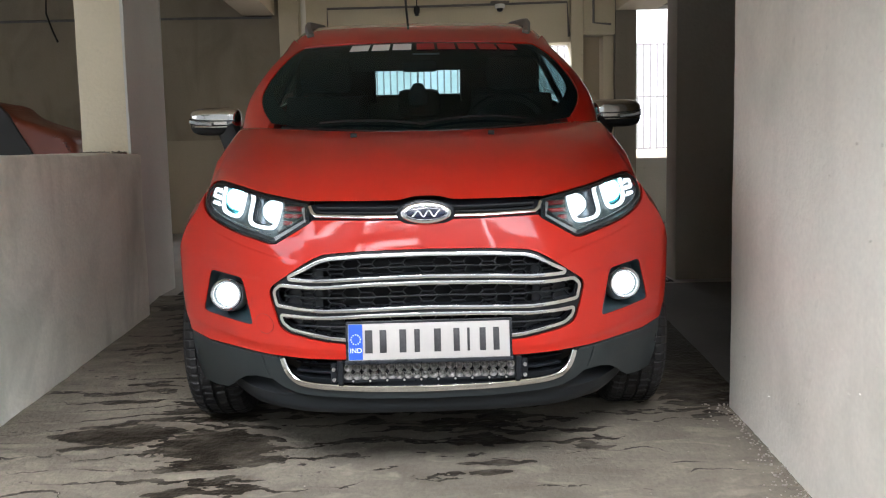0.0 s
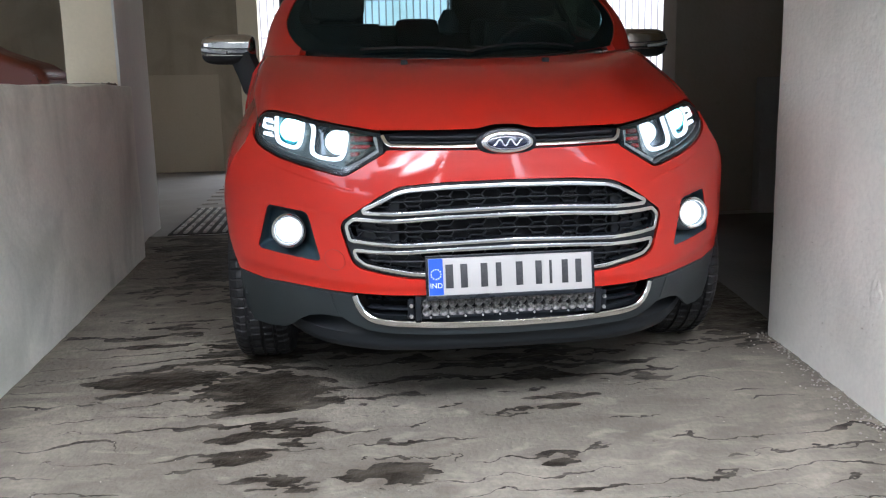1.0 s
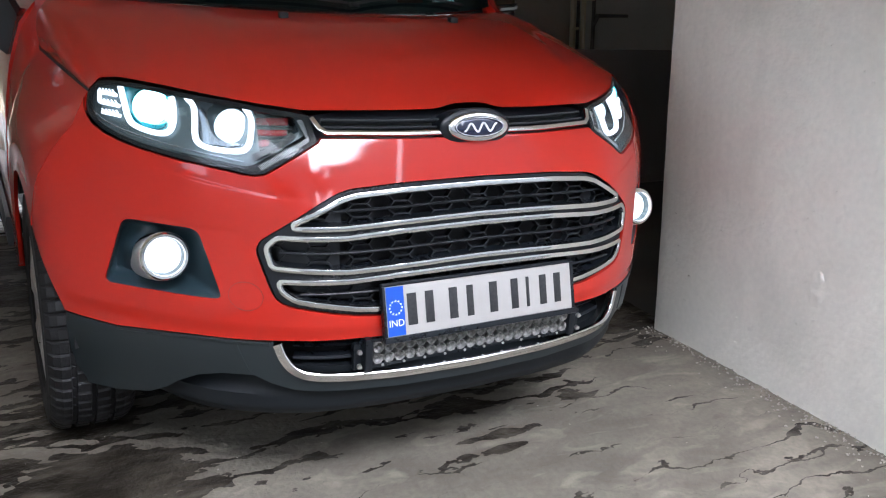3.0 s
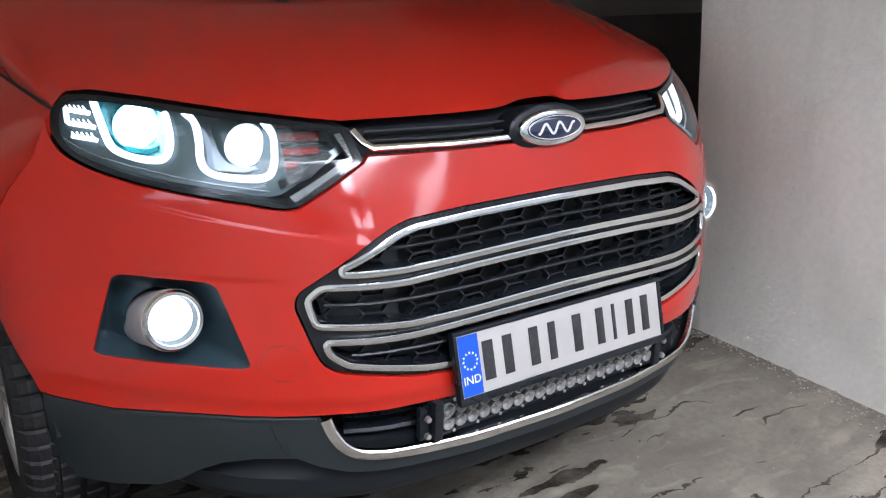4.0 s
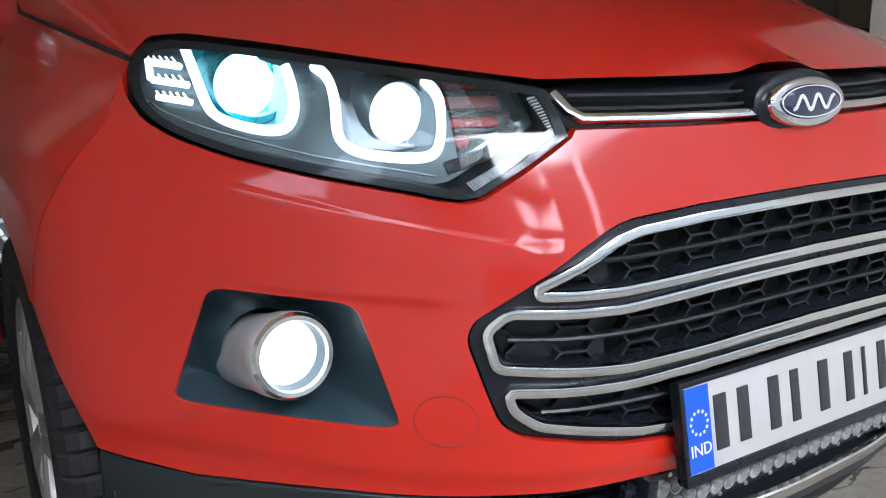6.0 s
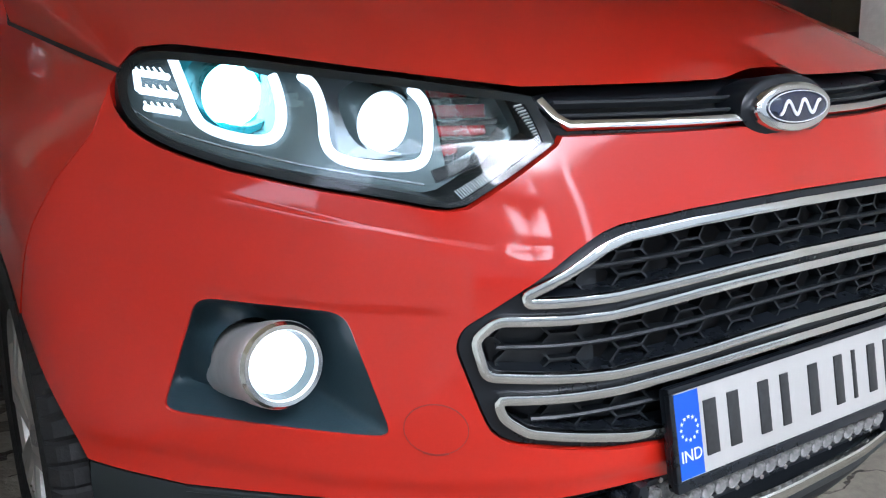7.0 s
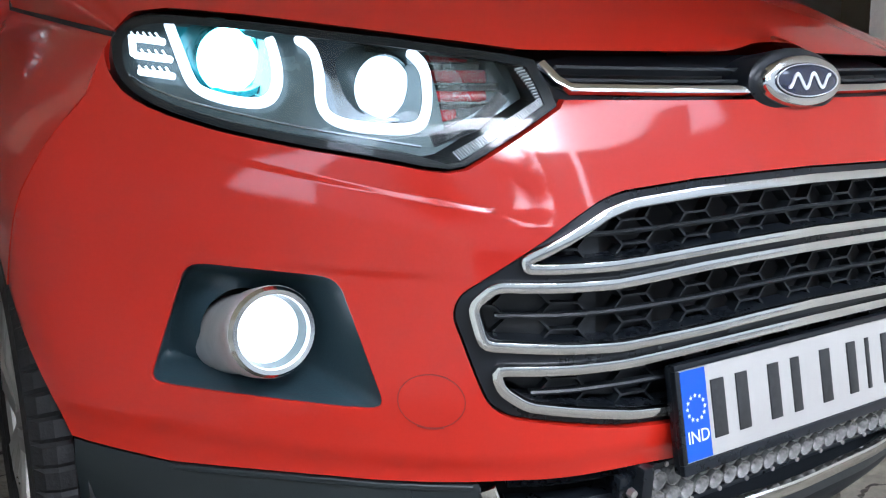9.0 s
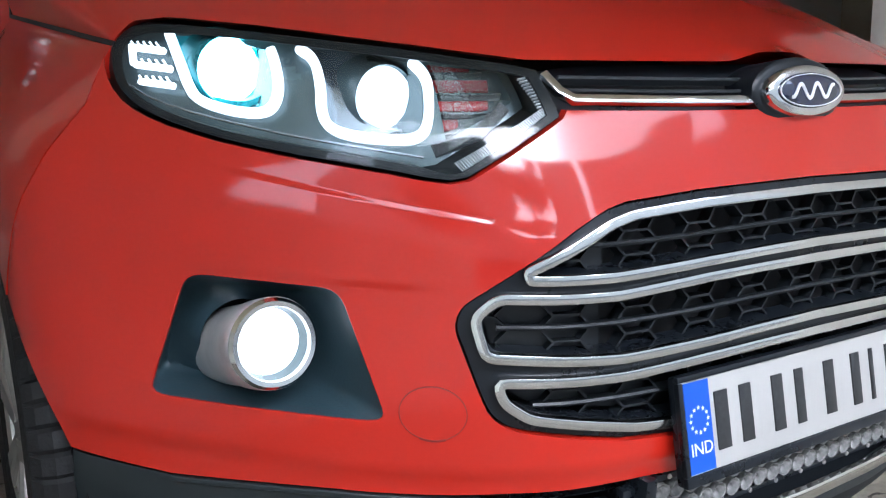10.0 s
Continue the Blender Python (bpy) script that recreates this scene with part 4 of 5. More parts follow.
for b, sl, zc in zip(BARS, slots, (0.748, 0.656, 0.566)):
    bm = bmesh.new()
    for c in range(-11, 12):
        for r in (-2, -1, 0, 1):
            cx, cz = c * (HEX_A + HEX_B), zc + r * 2 * HEX_H + (HEX_H if c % 2 else 0)
            cz -= 0.10 * 0.5 * (cx / 0.5) ** 2 * 0.2
            ring = [(cx - HEX_A, cz), (cx - HEX_B, cz + HEX_H), (cx + HEX_B, cz + HEX_H), (cx + HEX_A, cz)]
            for p0, p1 in zip(ring, ring[1:]):
                mid = ((p0[0] + p1[0]) / 2, (p0[1] + p1[1]) / 2)
                if inside(b, [mid])[0]:
                    sweep(bm, on_skin([p0, p1], -0.030), 0.0032, 0.022, facing, segs=4)
    part("honeycomb", bm, MESH_BLACK, grille, "black honeycomb insert")
# closed outer pockets of the grille
for g in (-1, 1):
    for loop in ([(0.33, 0.702), (0.40, 0.702), (0.36, 0.735), (0.33, 0.76)], [(0.335, 0.681), (0.455, 0.681), (0.475, 0.665), (0.467, 0.630), (0.335, 0.622)], [(0.27, 0.588), (0.452, 0.588), (0.447, 0.573), (0.426, 0.560), (0.27, 0.538)]):
        skin_part("blank", lay(flip(loop, g)), [], -0.034, MESH_BLACK, grille, "", 0.02, 0.0)

# ---- upper strip and badge ----
strip = skin_part("upper_strip", lay(both([(0, 0.955), (0.3, 0.95), (0.375, 0.94), (0.378, 0.92), (0.362, 0.885), (0.3, 0.880), (0, 0.880)])), [], -0.026, GLOSS_BLACK, car, "black strip under the hood edge", 0.03, 0)
for z in (0.912, 0.926):
    bm = bmesh.new()
    sweep(bm, on_skin(dense([(-0.345, z), (0.345, z)], 0.03, False), -0.013), 0.005, 0.016, facing, segs=6)
    part("slat", bm, SLAT_GREY, strip)
bm = bmesh.new()
sweep(bm, on_skin(dense([(-0.366, 0.925), (-0.356, 0.907), (-0.343, 0.8985), (-0.2, 0.8975), (0, 0.8975), (0.2, 0.8975), (0.343, 0.8985), (0.356, 0.907), (0.366, 0.925)], 0.02, False), -0.003), 0.0110, 0.012, facing, segs=12, square=0.3)
part("chrome_bar", bm, CHROME, strip, "thin chrome bar")

AT = pose(0, 0.138, 0.908, 78, 0, 0)


def oval(a, b, d0, d1, dome, n=48):
    """An oval button: a and b its half axes, domed by dome, from depth d0 to d1."""
    bm = bmesh.new()
    rings = []
    for k, h in ((1.0, d0), (1.0, d1 - 0.003), (0.97, d1 - 0.001), (0.9, d1 + dome * 0.19), (0.6, d1 + dome * 0.64), (0.3, d1 + dome * 0.91)):
        rings.append([bm.verts.new(AT @ Vector((k * a * math.cos(t), k * b * math.sin(t), h))) for t in np.linspace(0, 2 * math.pi, n, endpoint=False)])
    top = bm.verts.new(AT @ Vector((0, 0, d1 + dome)))
    for r0, r1 in zip(rings, rings[1:]):
        for i in range(n):
            bm.faces.new((r0[i], r0[(i + 1) % n], r1[(i + 1) % n], r1[i]))
    for i in range(n):
        bm.faces.new((rings[-1][i], rings[-1][(i + 1) % n], top))
    return bm


badge = part("badge", oval(0.091, 0.0445, -0.06, -0.005, 0.004), GLOSS_BLACK, car, "oval badge in a gloss black housing")
part("ring", oval(0.0775, 0.0325, -0.02, 0.009, 0.002), CHROME, badge, "brushed chrome oval ring")
part("plaque", oval(0.0665, 0.0240, -0.005, 0.0105, 0.004), BADGE_BLUE, badge, "dark blue oval plaque")
bm = bmesh.new()
sweep(bm, [AT @ Vector((x, (0.011 - 0.06 * abs(x)) * math.sin(x * 190) * 0.9 - 0.001, 0.0148)) for x in np.linspace(-0.043, 0.043, 60)], 0.0046, 0.002, lambda p: AT.to_3x3() @ Vector((0, 0, 1)), segs=6)
part("emblem", bm, WHITE_INK, badge, "plain white wavy mark")
bm = bmesh.new()
sweep(bm, [AT @ Vector((0.0615 * math.cos(t), 0.0205 * math.sin(t), 0.0122)) for t in np.linspace(0, 2 * math.pi, 48, endpoint=False)], 0.0013, 0.002, lambda p: AT.to_3x3() @ Vector((0, 0, 1)), closed=True, segs=6)
part("inner_line", bm, WHITE_INK, badge, "thin white oval line")

# ---- lower skirt, intake and lip ----
half = [(0.754, 0.432), (0.68, 0.442), (0.61, 0.449), (0.53, 0.451), (0.474, 0.453), (0.462, 0.416), (0.440, 0.383), (0.400, 0.362), (0.2, 0.356), (0, 0.354), (0, 0.330), (0.20, 0.331), (0.36, 0.334), (0.43, 0.338), (0.475, 0.352), (0.509, 0.370), (0.57, 0.366), (0.611, 0.352), (0.645, 0.326), (0.667, 0.302), (0.697, 0.277), (0.757, 0.259), (0.812, 0.256)]
FLANK = [(sy(y, z), z) for y, z in ((0.495, 0.272), (0.512, 0.30), (0.516, 0.345), (0.512, 0.40), (0.507, 0.437))]
for g in (-1, 1):
    side = [(g * x, z) for x, z in lay(half) + FLANK]
    skin_part("skirt", side, [], -0.002, SKIRT, car, "dark grey plastic lower bumper", 0.018, 0.02)
    bm = bmesh.new()
    sweep(bm, on_skin(flip(dense([(0.754, 0.430), (0.68, 0.440), (0.61, 0.447), (0.53, 0.449), (0.480, 0.450)], 0.03, False), g), 0.0005), 0.007, 0.006, facing, segs=8)
    part("skirt_edge", bm, SKIRT, car, "rounded upper edge of the lower bumper")
    bm = bmesh.new()
    sweep(bm, on_skin([(g * 0.546, 0.448), (g * 0.536, 0.415), (g * 0.520, 0.378)], -0.002), 0.010, 0.006, facing, segs=6)
    part("skirt_seam", bm, SKIRT, car)
bm = bmesh.new()


def lip_at(u, v):
    x = (2 * u - 1) * 0.71
    a = abs(x)
    low = float(np.interp(a, [0, 0.15, 0.36, 0.47, 0.54, 0.65, 0.74], [0.263, 0.262, 0.254, 0.244, 0.238, 0.233, 0.250]))
    z = 0.385 + (low - 0.385) * v
    # a scooped corner under the skirt, with a blade below it
    scoop = 0.075 * math.exp(-((a - 0.60) / 0.11) ** 2) * max(0.0, 1 - v / 0.55) ** 0.7
    return skin(sx(x, z), z, -0.024 - scoop - 0.05 * max(0.0, v - 0.8) - 0.02 * max(0.0, (a - 0.6) / 0.14))


grid(bm, 90, 18, lip_at)
rim(bm, lambda c: (0, 0.05, 0.0))
part("lip", bm, LIP, car, "lower lip spoiler, its shade put into near-black plastic")
# dark underside behind the lip, so that no light shows through
solid("underbody", (-0.60, 0.62, 0.21), (0.60, 3.6, 0.40), VOID, car, "black underbody")
skin_part("intake", lay(both([(0, 0.475), (0.47, 0.475), (0.50, 0.45), (0.47, 0.37), (0.40, 0.345), (0, 0.340)])), [], -0.10, VOID, car, "dark lower air intake", 0.04, 0.0)
for z in (0.438, 0.405):
    bm = bmesh.new()
    sweep(bm, on_skin(dense([(-0.44, z), (0.44, z)], 0.04, False), -0.045), 0.010, 0.035, facing, segs=6)
    part("intake_slat", bm, GLOSS_BLACK, car)
bm = bmesh.new()
CH = [(0.466, 0.450), (0.457, 0.420), (0.438, 0.391), (0.405, 0.374), (0.30, 0.368), (0, 0.365)]
sweep(bm, on_skin(dense(fair(CH + [(-x, z) for x, z in reversed(CH[:-1])]), 0.02, False), 0.000), 0.021, 0.014, facing, segs=10)
part("skid_trim", bm, CHROME, car, "satin chrome strip under the intake")

# ---- fog lamps ----
for g in (-1, 1):
    cx, cz = g * 0.664, 0.6225
    POD = Matrix.Translation((cx, 0.317 + 0.006 * g, cz - 0.002)) @ Matrix.Rotation(radians(79), 4, "X")
    LEAN = Matrix(((1, 0, 0, 0), (0, 1, 0.15, -0.003), (0, 0, 1, 0), (0, 0, 0, 1)))
    ring = dense(lay(flip(FOG, g)), 0.012)
    bm = bmesh.new()
    rows = []
    pts = [skin(s, z, -0.003) for s, z in ring]
    for k in range(9):
        t = k / 8
        row = []
        for p in pts:
            a = math.atan2(p.z - cz, p.x - cx)
            q = Vector((cx + 0.049 * math.cos(a), 0.402, cz - 0.027 + 0.049 * math.sin(a)))
            e = t if k else 0
            w = p.lerp(q, e)
            w.y = p.y + (q.y - p.y) * (t ** 1.2) + (0.032 + 0.02 * g * (p.x - cx) / 0.1) * math.sin(math.pi * t)
            row.append(bm.verts.new(w))
        rows.append(row)
    n = len(pts)
    for r0, r1 in zip(rows, rows[1:]):
        for i in range(n):
            bm.faces.new((r0[i], r0[(i + 1) % n], r1[(i + 1) % n], r1[i]))
    fog = part("fog_lamp", bm, BEZEL, car, "lit fog lamp in a dark bezel")
    bm = bmesh.new()
    sweep(bm, [skin(s, z, -0.0022) for s, z in ring], 0.005, 0.0045, facing, closed=True, segs=8)
    part("opening_edge", bm, RED, fog, "rounded red edge of the opening")
    bm = bmesh.new()
    lathe(bm, [(0.0418, 0.018), (0.0428, 0.026), (0.0480, 0.0265), (0.0518, 0.0215)], 40, POD)
    part("chrome_ring", bm, CHROME, fog, "chrome lamp ring")
    bm = bmesh.new()
    lathe(bm, [(0.0516, 0.0213), (0.0528, 0.0185), (0.0530, 0.002), (0.0526, -0.020), (0.0510, -0.040), (0.0500, -0.060), (0.0500, -0.125)], 40, POD @ LEAN)
    part("pod", bm, SATIN, fog, "satin metal lamp barrel")
    bm = bmesh.new()
    lathe(bm, [(0.0418, 0.018), (0.0385, 0.0)], 40, POD)
    part("inner_cone", bm, LAMP_GREY, fog, "bright cone round the lens")
    bm = bmesh.new()
    lathe(bm, [(0.0, 0.013), (0.016, 0.012), (0.029, 0.008), (0.0385, 0.0)], 32, POD)
    part("lens", bm, FOG_GLOW, fog, "white glowing fog lamp lens")

# ---- headlamps ----
U1 = [(0.694, 0.951), (0.694, 0.920), (0.693, 0.892), (0.687, 0.877), (0.662, 0.868), (0.636, 0.866), (0.622, 0.873), (0.613, 0.892), (0.608, 0.918), (0.606, 0.938)]
U2 = [(0.580, 0.941), (0.570, 0.930), (0.574, 0.902), (0.580, 0.872), (0.576, 0.855), (0.556, 0.847), (0.512, 0.845), (0.490, 0.850), (0.480, 0.868), (0.474, 0.893), (0.469, 0.916), (0.477, 0.931)]


def deep(path, d):
    """A front-view path laid d metres behind the lamp's cover."""
    return [skin0(sx(x, z), z) + Vector((0, d, 0)) for x, z in path]


def lamp_tube(name, path, d, wide, thick, m_, parent, label=""):
    bm = bmesh.new()
    sweep(bm, deep(path, d), wide, thick, facing, segs=8)
    return part(name, bm, m_, parent, label)


def lamp_sheet(name, loop, holes, d, m_, parent, label="", fold_in=0.05):
    bm = bmesh.new()
    sheet(bm, lay(loop), [lay(h) for h in holes], 0.014, lambda s, z: skin0(s, z) + Vector((0, d, 0)))
    if fold_in:
        rim(bm, lambda c: (0, fold_in, 0))
    return part(name, bm, m_, parent, label)


for g in (-1, 1):
    lamp = lamp_sheet("headlamp", flip(shrink(LAMP, 0.001), g), [], 0.165, LAMP_GREY, car, "lit headlamp with two projectors and white light tubes", 0)
    cover = skin_part("cover", lay(flip(shrink(LAMP, 0.001), g)), [], -0.001, CLEAR, lamp, "clear moulded headlamp cover", 0.02, 0)
    bm = bmesh.new()
    slim = [(x + (0.004 if x < 0.40 else 0), z - (0.004 if x < 0.51 and z < 0.9 else 0)) for x, z in shrink(LAMP, 0.0095)]
    sheet(bm, lay(flip(shrink(LAMP, 0.0005), g)), [lay(flip(slim, g))], 0.012, lambda s, z: skin(s, z, -0.004))
    rim(bm, lambda c: (0, 0.03, 0))
    part("border", bm, LAMP_BLACK, lamp, "black headlamp border")
    holes = [flip(shrink(U1 + [(0.65, 0.951)], 0.001), g), flip(shrink(U2 + [(0.52, 0.941)], 0.001), g), flip([(0.458, 0.928), (0.385, 0.922), (0.380, 0.890), (0.462, 0.846)], g)]
    lamp_sheet("bezel", flip(shrink(LAMP, 0.004), g), holes, 0.062, LAMP_GREY, lamp, "smoked grey inner bezel", 0.06)
    bm = bmesh.new()
    ring = dense(lay(flip(LAMP, g)), 0.02)
    a = [bm.verts.new(skin(s, z, -0.004)) for s, z in ring]
    b = [bm.verts.new(skin0(s, z) + Vector((0, 0.17, 0))) for s, z in ring]
    for i in range(len(ring)):
        bm.faces.new((a[i], a[(i + 1) % len(ring)], b[(i + 1) % len(ring)], b[i]))
    part("housing_wall", bm, LAMP_BLACK, lamp)
    for u in (U1, U2):
        lamp_tube("daytime_tube", flip(fair(u), g), 0.050, 0.0117, 0.012, LED_WHITE, lamp, "white U-shaped light tube")
    for x, z, y, r, m_, lab in ((0.642, 0.912, 0.478, 0.039, LED_CYAN, "cool white outer projector lens"), (0.500, 0.888, 0.345, 0.037, LED_COOL, "white inner projector lens")):
        bm = bmesh.new()
        at = Matrix.Translation((g * x, y, z)) @ Matrix.Rotation(radians(90), 4, "X")
        lathe(bm, [(0.0, r * 0.62), (r * 0.35, r * 0.56), (r * 0.68, r * 0.38), (r * 0.9, r * 0.15), (r, -0.004)], 32, at)
        part("projector", bm, m_, lamp, lab)
        bm = bmesh.new()
        lathe(bm, [(r, -0.004), (r * 1.06, 0.002), (r * 1.12, -0.004), (r * 1.14, -0.03), (r * 1.3, -0.05)], 32, at)
        # the outer ring's teal paints in the glow round the lens
        part("projector_ring", bm, LAMP_GLOW_TINT if m_ is LED_CYAN else LAMP_GREY, lamp, "bright metal projector ring")
    # polished panels round the projectors, inside each U
    for u, top, x, z, m_, lab in ((U1, [(0.65, 0.951)], 0.642, 0.912, LAMP_GLOW_TINT, "bowl round the outer projector, cyan glow put into its colour"), (U2, [(0.52, 0.941)], 0.500, 0.888, LAMP_SILVER, "silver bowl round the inner projector")):
        eye = [(x + 0.036 * math.cos(k), z + 0.036 * math.sin(k)) for k in np.linspace(0, 2 * math.pi, 28, endpoint=False)]
        lamp_sheet("bowl", flip(shrink(u + top, 0.002), g), [flip(eye, g)], 0.094, m_, lamp, lab, 0.02)
    # bright step that follows the lamp's lower edge
    lamp_tube("bezel_edge", flip(fair([(0.752, 0.893), (0.738, 0.880), (0.715, 0.870), (0.684, 0.860), (0.621, 0.847), (0.56, 0.838), (0.50, 0.830)]), g), 0.034, 0.0028, 0.004, LAMP_SILVER, lamp, "bright step along the lower edge")
    # side signature: three short light bars on a spine, each with a toothed edge
    for z, x0, x1 in ((0.934, 0.706, 0.735), (0.914, 0.705, 0.738), (0.895, 0.707, 0.738)):
        bm = bmesh.new()
        sweep(bm, deep(flip(dense([(x0, z - 0.003), (x1, z)], 0.008, False), g), 0.044), 0.0075, 0.008, facing, segs=6)
        for k in range(5):
            x = x0 + (x1 - x0) * (k + 0.5) / 5
            sweep(bm, deep(flip([(x, z), (x + 0.002, z + 0.0065)], g), 0.044), 0.0028, 0.004, facing, segs=4)
        part("side_light", bm, LED_WHITE, lamp, "short white light bar")
    lamp_tube("side_light", flip([(0.735, 0.936), (0.739, 0.915)], g), 0.044, 0.008, 0.008, LED_WHITE, lamp)
    for z, x0, x1, h in ((0.923, 0.462, 0.404, 0.011), (0.904, 0.458, 0.391, 0.016), (0.882, 0.458, 0.398, 0.013), (0.860, 0.464, 0.436, 0.014)):
        lamp_tube("reflector", flip(dense([(x0, z - 0.002), (x1, z)], 0.02, False), g), 0.085, h, 0.01, RED_LENS, lamp, "red inner reflector strip")
        lamp_tube("reflector_rib", flip(dense([(x0 + 0.004, z - h / 2 - 0.004), (x1 - 0.006, z - h / 2 - 0.002)], 0.02, False), g), 0.076, 0.004, 0.016, LAMP_BLACK, lamp)
    lamp_sheet("droplets", flip([(0.468, 0.932), (0.448, 0.929), (0.441, 0.880), (0.452, 0.852), (0.476, 0.838)], g), [], 0.030, HAZE, lamp, "dried droplets inside the cover", 0)
    lamp_sheet("droplets", flip([(0.447, 0.929), (0.415, 0.927), (0.404, 0.880), (0.440, 0.852), (0.451, 0.852), (0.440, 0.880)], g), [], 0.030, HAZE_THIN, lamp, "thin dried droplets inside the cover", 0)
    lamp_tube("inner_blade", flip([(0.478, 0.834), (0.43, 0.852), (0.392, 0.884)], g), 0.060, 0.016, 0.006, LAMP_BLACK, lamp)
    bm = bmesh.new()
    for k in range(56):
        t = k / 55
        low, bend, high = Vector((0.480, 0.824)), Vector((0.3745, 0.8845)), Vector((0.386, 0.924))
        q = low.lerp(bend, t / 0.76) if t < 0.76 else bend.lerp(high, (t - 0.76) / 0.24)
        sweep(bm, on_skin(flip([(q.x - 0.0005, q.y - 0.001), (q.x + 0.0055, q.y + 0.0075)] if t < 0.76 else [(q.x - 0.001, q.y), (q.x + 0.009, q.y - 0.002)], g), -0.008), 0.0017, 0.004, facing, segs=4)
    part("ribbed_edge", bm, FROST, lamp, "ribbed clear inner edge")

# ---- hood ----
HE_X, HE_Z = [0, 0.3, 0.38, 0.51, 0.63, 0.70, 0.735, 0.757], [0.944, 0.940, 0.939, 0.953, 0.967, 0.972, 0.966, 0.944]


def shut_line(v):
    """The level gap between the hood's folded side and the fender."""
    e = hood_at(1.0, 0.0)
    return Vector((e.x + 0.043 * v ** 0.9, e.y + (1.175 - e.y) * v, e.z - 0.004 + 0.026 * v))


def hood_at(u, v):
    a = abs(u)
    if a > 1:
        # the side of the hood, folded down to the fender
        w = (a - 1) / 0.30
        p, q = hood_at(1.0, v), shut_line(v)
        r = p.lerp(q, w)
        r.x += 0.020 * math.sin(math.pi * w) * min(1, v * 2.5)
        r.z += 0.012 * math.sin(math.pi * w) * min(1, v * 2.5)
        r.x = math.copysign(r.x, u)
        return r
    x0 = 0.757 * (1 - (1 - a) ** 1.15) if a < 1 else 0.757
    z0 = float(np.interp(x0, HE_X, HE_Z))
    p0 = skin(sx(x0, z0), z0)
    x1 = 0.765 * x0 / 0.757
    c = x0 / 0.757
    p1 = Vector((x1, 0.835 + 0.40 * c ** 2.4, 1.104 + 0.014 * c * c - 0.022 * c ** 8))
    h = 1 - (1 - v) ** 1.38
    p = Vector((p0.x + (p1.x - p0.x) * v, p0.y + (p1.y - p0.y) * v, p0.z + (p1.z - p0.z) * h))
    p.z += 0.012 * math.sin(math.pi * v) * (1 - c ** 6)
    # the edge arches over the badge
    p.z += 0.012 * math.exp(-(x0 / 0.066) ** 4) * max(0.0, 1 - 7 * v) ** 2
    # two soft ridges that run back towards the screen pillars
    d = c - (0.60 + 0.12 * v)
    p.z += 0.006 * math.sin(math.pi * min(1, v * 1.1)) * math.tanh(-d / 0.05)
    p.x = math.copysign(p.x, u)
    return p


bm = bmesh.new()
grid(bm, 200, 60, lambda u, v: hood_at(2.6 * u - 1.3, v))
rim(bm, lambda c: (-0.02 * c.x, 0.022, -0.003))
hood = part("hood", bm, RED, car, "glossy red hood")
for g in (-1, 1):
    bm = bmesh.new()
    line = [shut_line(v) for v in np.linspace(0, 1, 24)] + [Vector((0.797, 1.195, 1.02))]
    sweep(bm, [(g * (e.x + 0.001), e.y, e.z - 0.002) for e in line], 0.007, 0.004, lambda p: (g, 0, 0.3), segs=6)
    part("hood_gap", bm, VOID, hood, "dark gap along the hood's edge")
for g in (-1, 1):
    bm = bmesh.new()
    box(bm, (g * 0.254 - 0.012, 0.712, 1.072), (g * 0.254 + 0.012, 0.735, 1.110), 0.004)
    part("washer_nozzle", bm, TRIM_BLACK, hood)

# ---- fenders and sides ----
ARCH_Y, ARCH_R, AXLE_Z = 0.845, 0.365, 0.326
DOOR = [(0.0, 0.775), (0.12, 0.835), (0.28, 0.872), (0.45, 0.895), (0.7, 0.905), (1.0, 0.900)]
SEAM_RUN = np.linspace(0, 1, len(SEAM))


def fender_at(v, t, g):
    """A patch between the hood's edge, the bumper seam, the wheel arch and the door line."""
    def top(k):
        e = shut_line(min(1.0, k / 0.78))
        r = max(0.0, (k - 0.78) / 0.22)
        return Vector((e.x + 0.002, e.y, e.z - 0.005)).lerp(Vector((0.775, 1.36, 1.096)), r)

    def front(k):
        p = skin0(float(np.interp(k, SEAM_RUN, [q[0] for q in SEAM])), float(np.interp(k, SEAM_RUN, [q[1] for q in SEAM])))
        return p.lerp(top(0), max(0.0, 1 - k * 8)) + Vector((0.001, 0.003, 0))

    def door(k):
        return Vector((float(np.interp(k, [q[0] for q in DOOR], [q[1] for q in DOOR])), 1.36, 1.096 - 0.816 * k))

    def foot(k):
        y = 0.625 + 0.735 * k
        d = abs(y - ARCH_Y)
        z = AXLE_Z + math.sqrt(ARCH_R ** 2 - d ** 2) if d < ARCH_R else 0.326 - 0.046 * (d - ARCH_R) / 0.15
        return Vector((0.902, y, z))

    p = top(v) * (1 - t) + foot(v) * t + front(t) * (1 - v) + door(t) * v
    p -= top(0) * ((1 - v) * (1 - t)) + top(1) * (v * (1 - t)) + foot(0) * ((1 - v) * t) + foot(1) * (v * t)
    p.x += 0.006 * max(0.0, 1 - (1 - t) / 0.10) * math.sin(math.pi * v)
    return Vector((g * p.x, p.y, p.z))


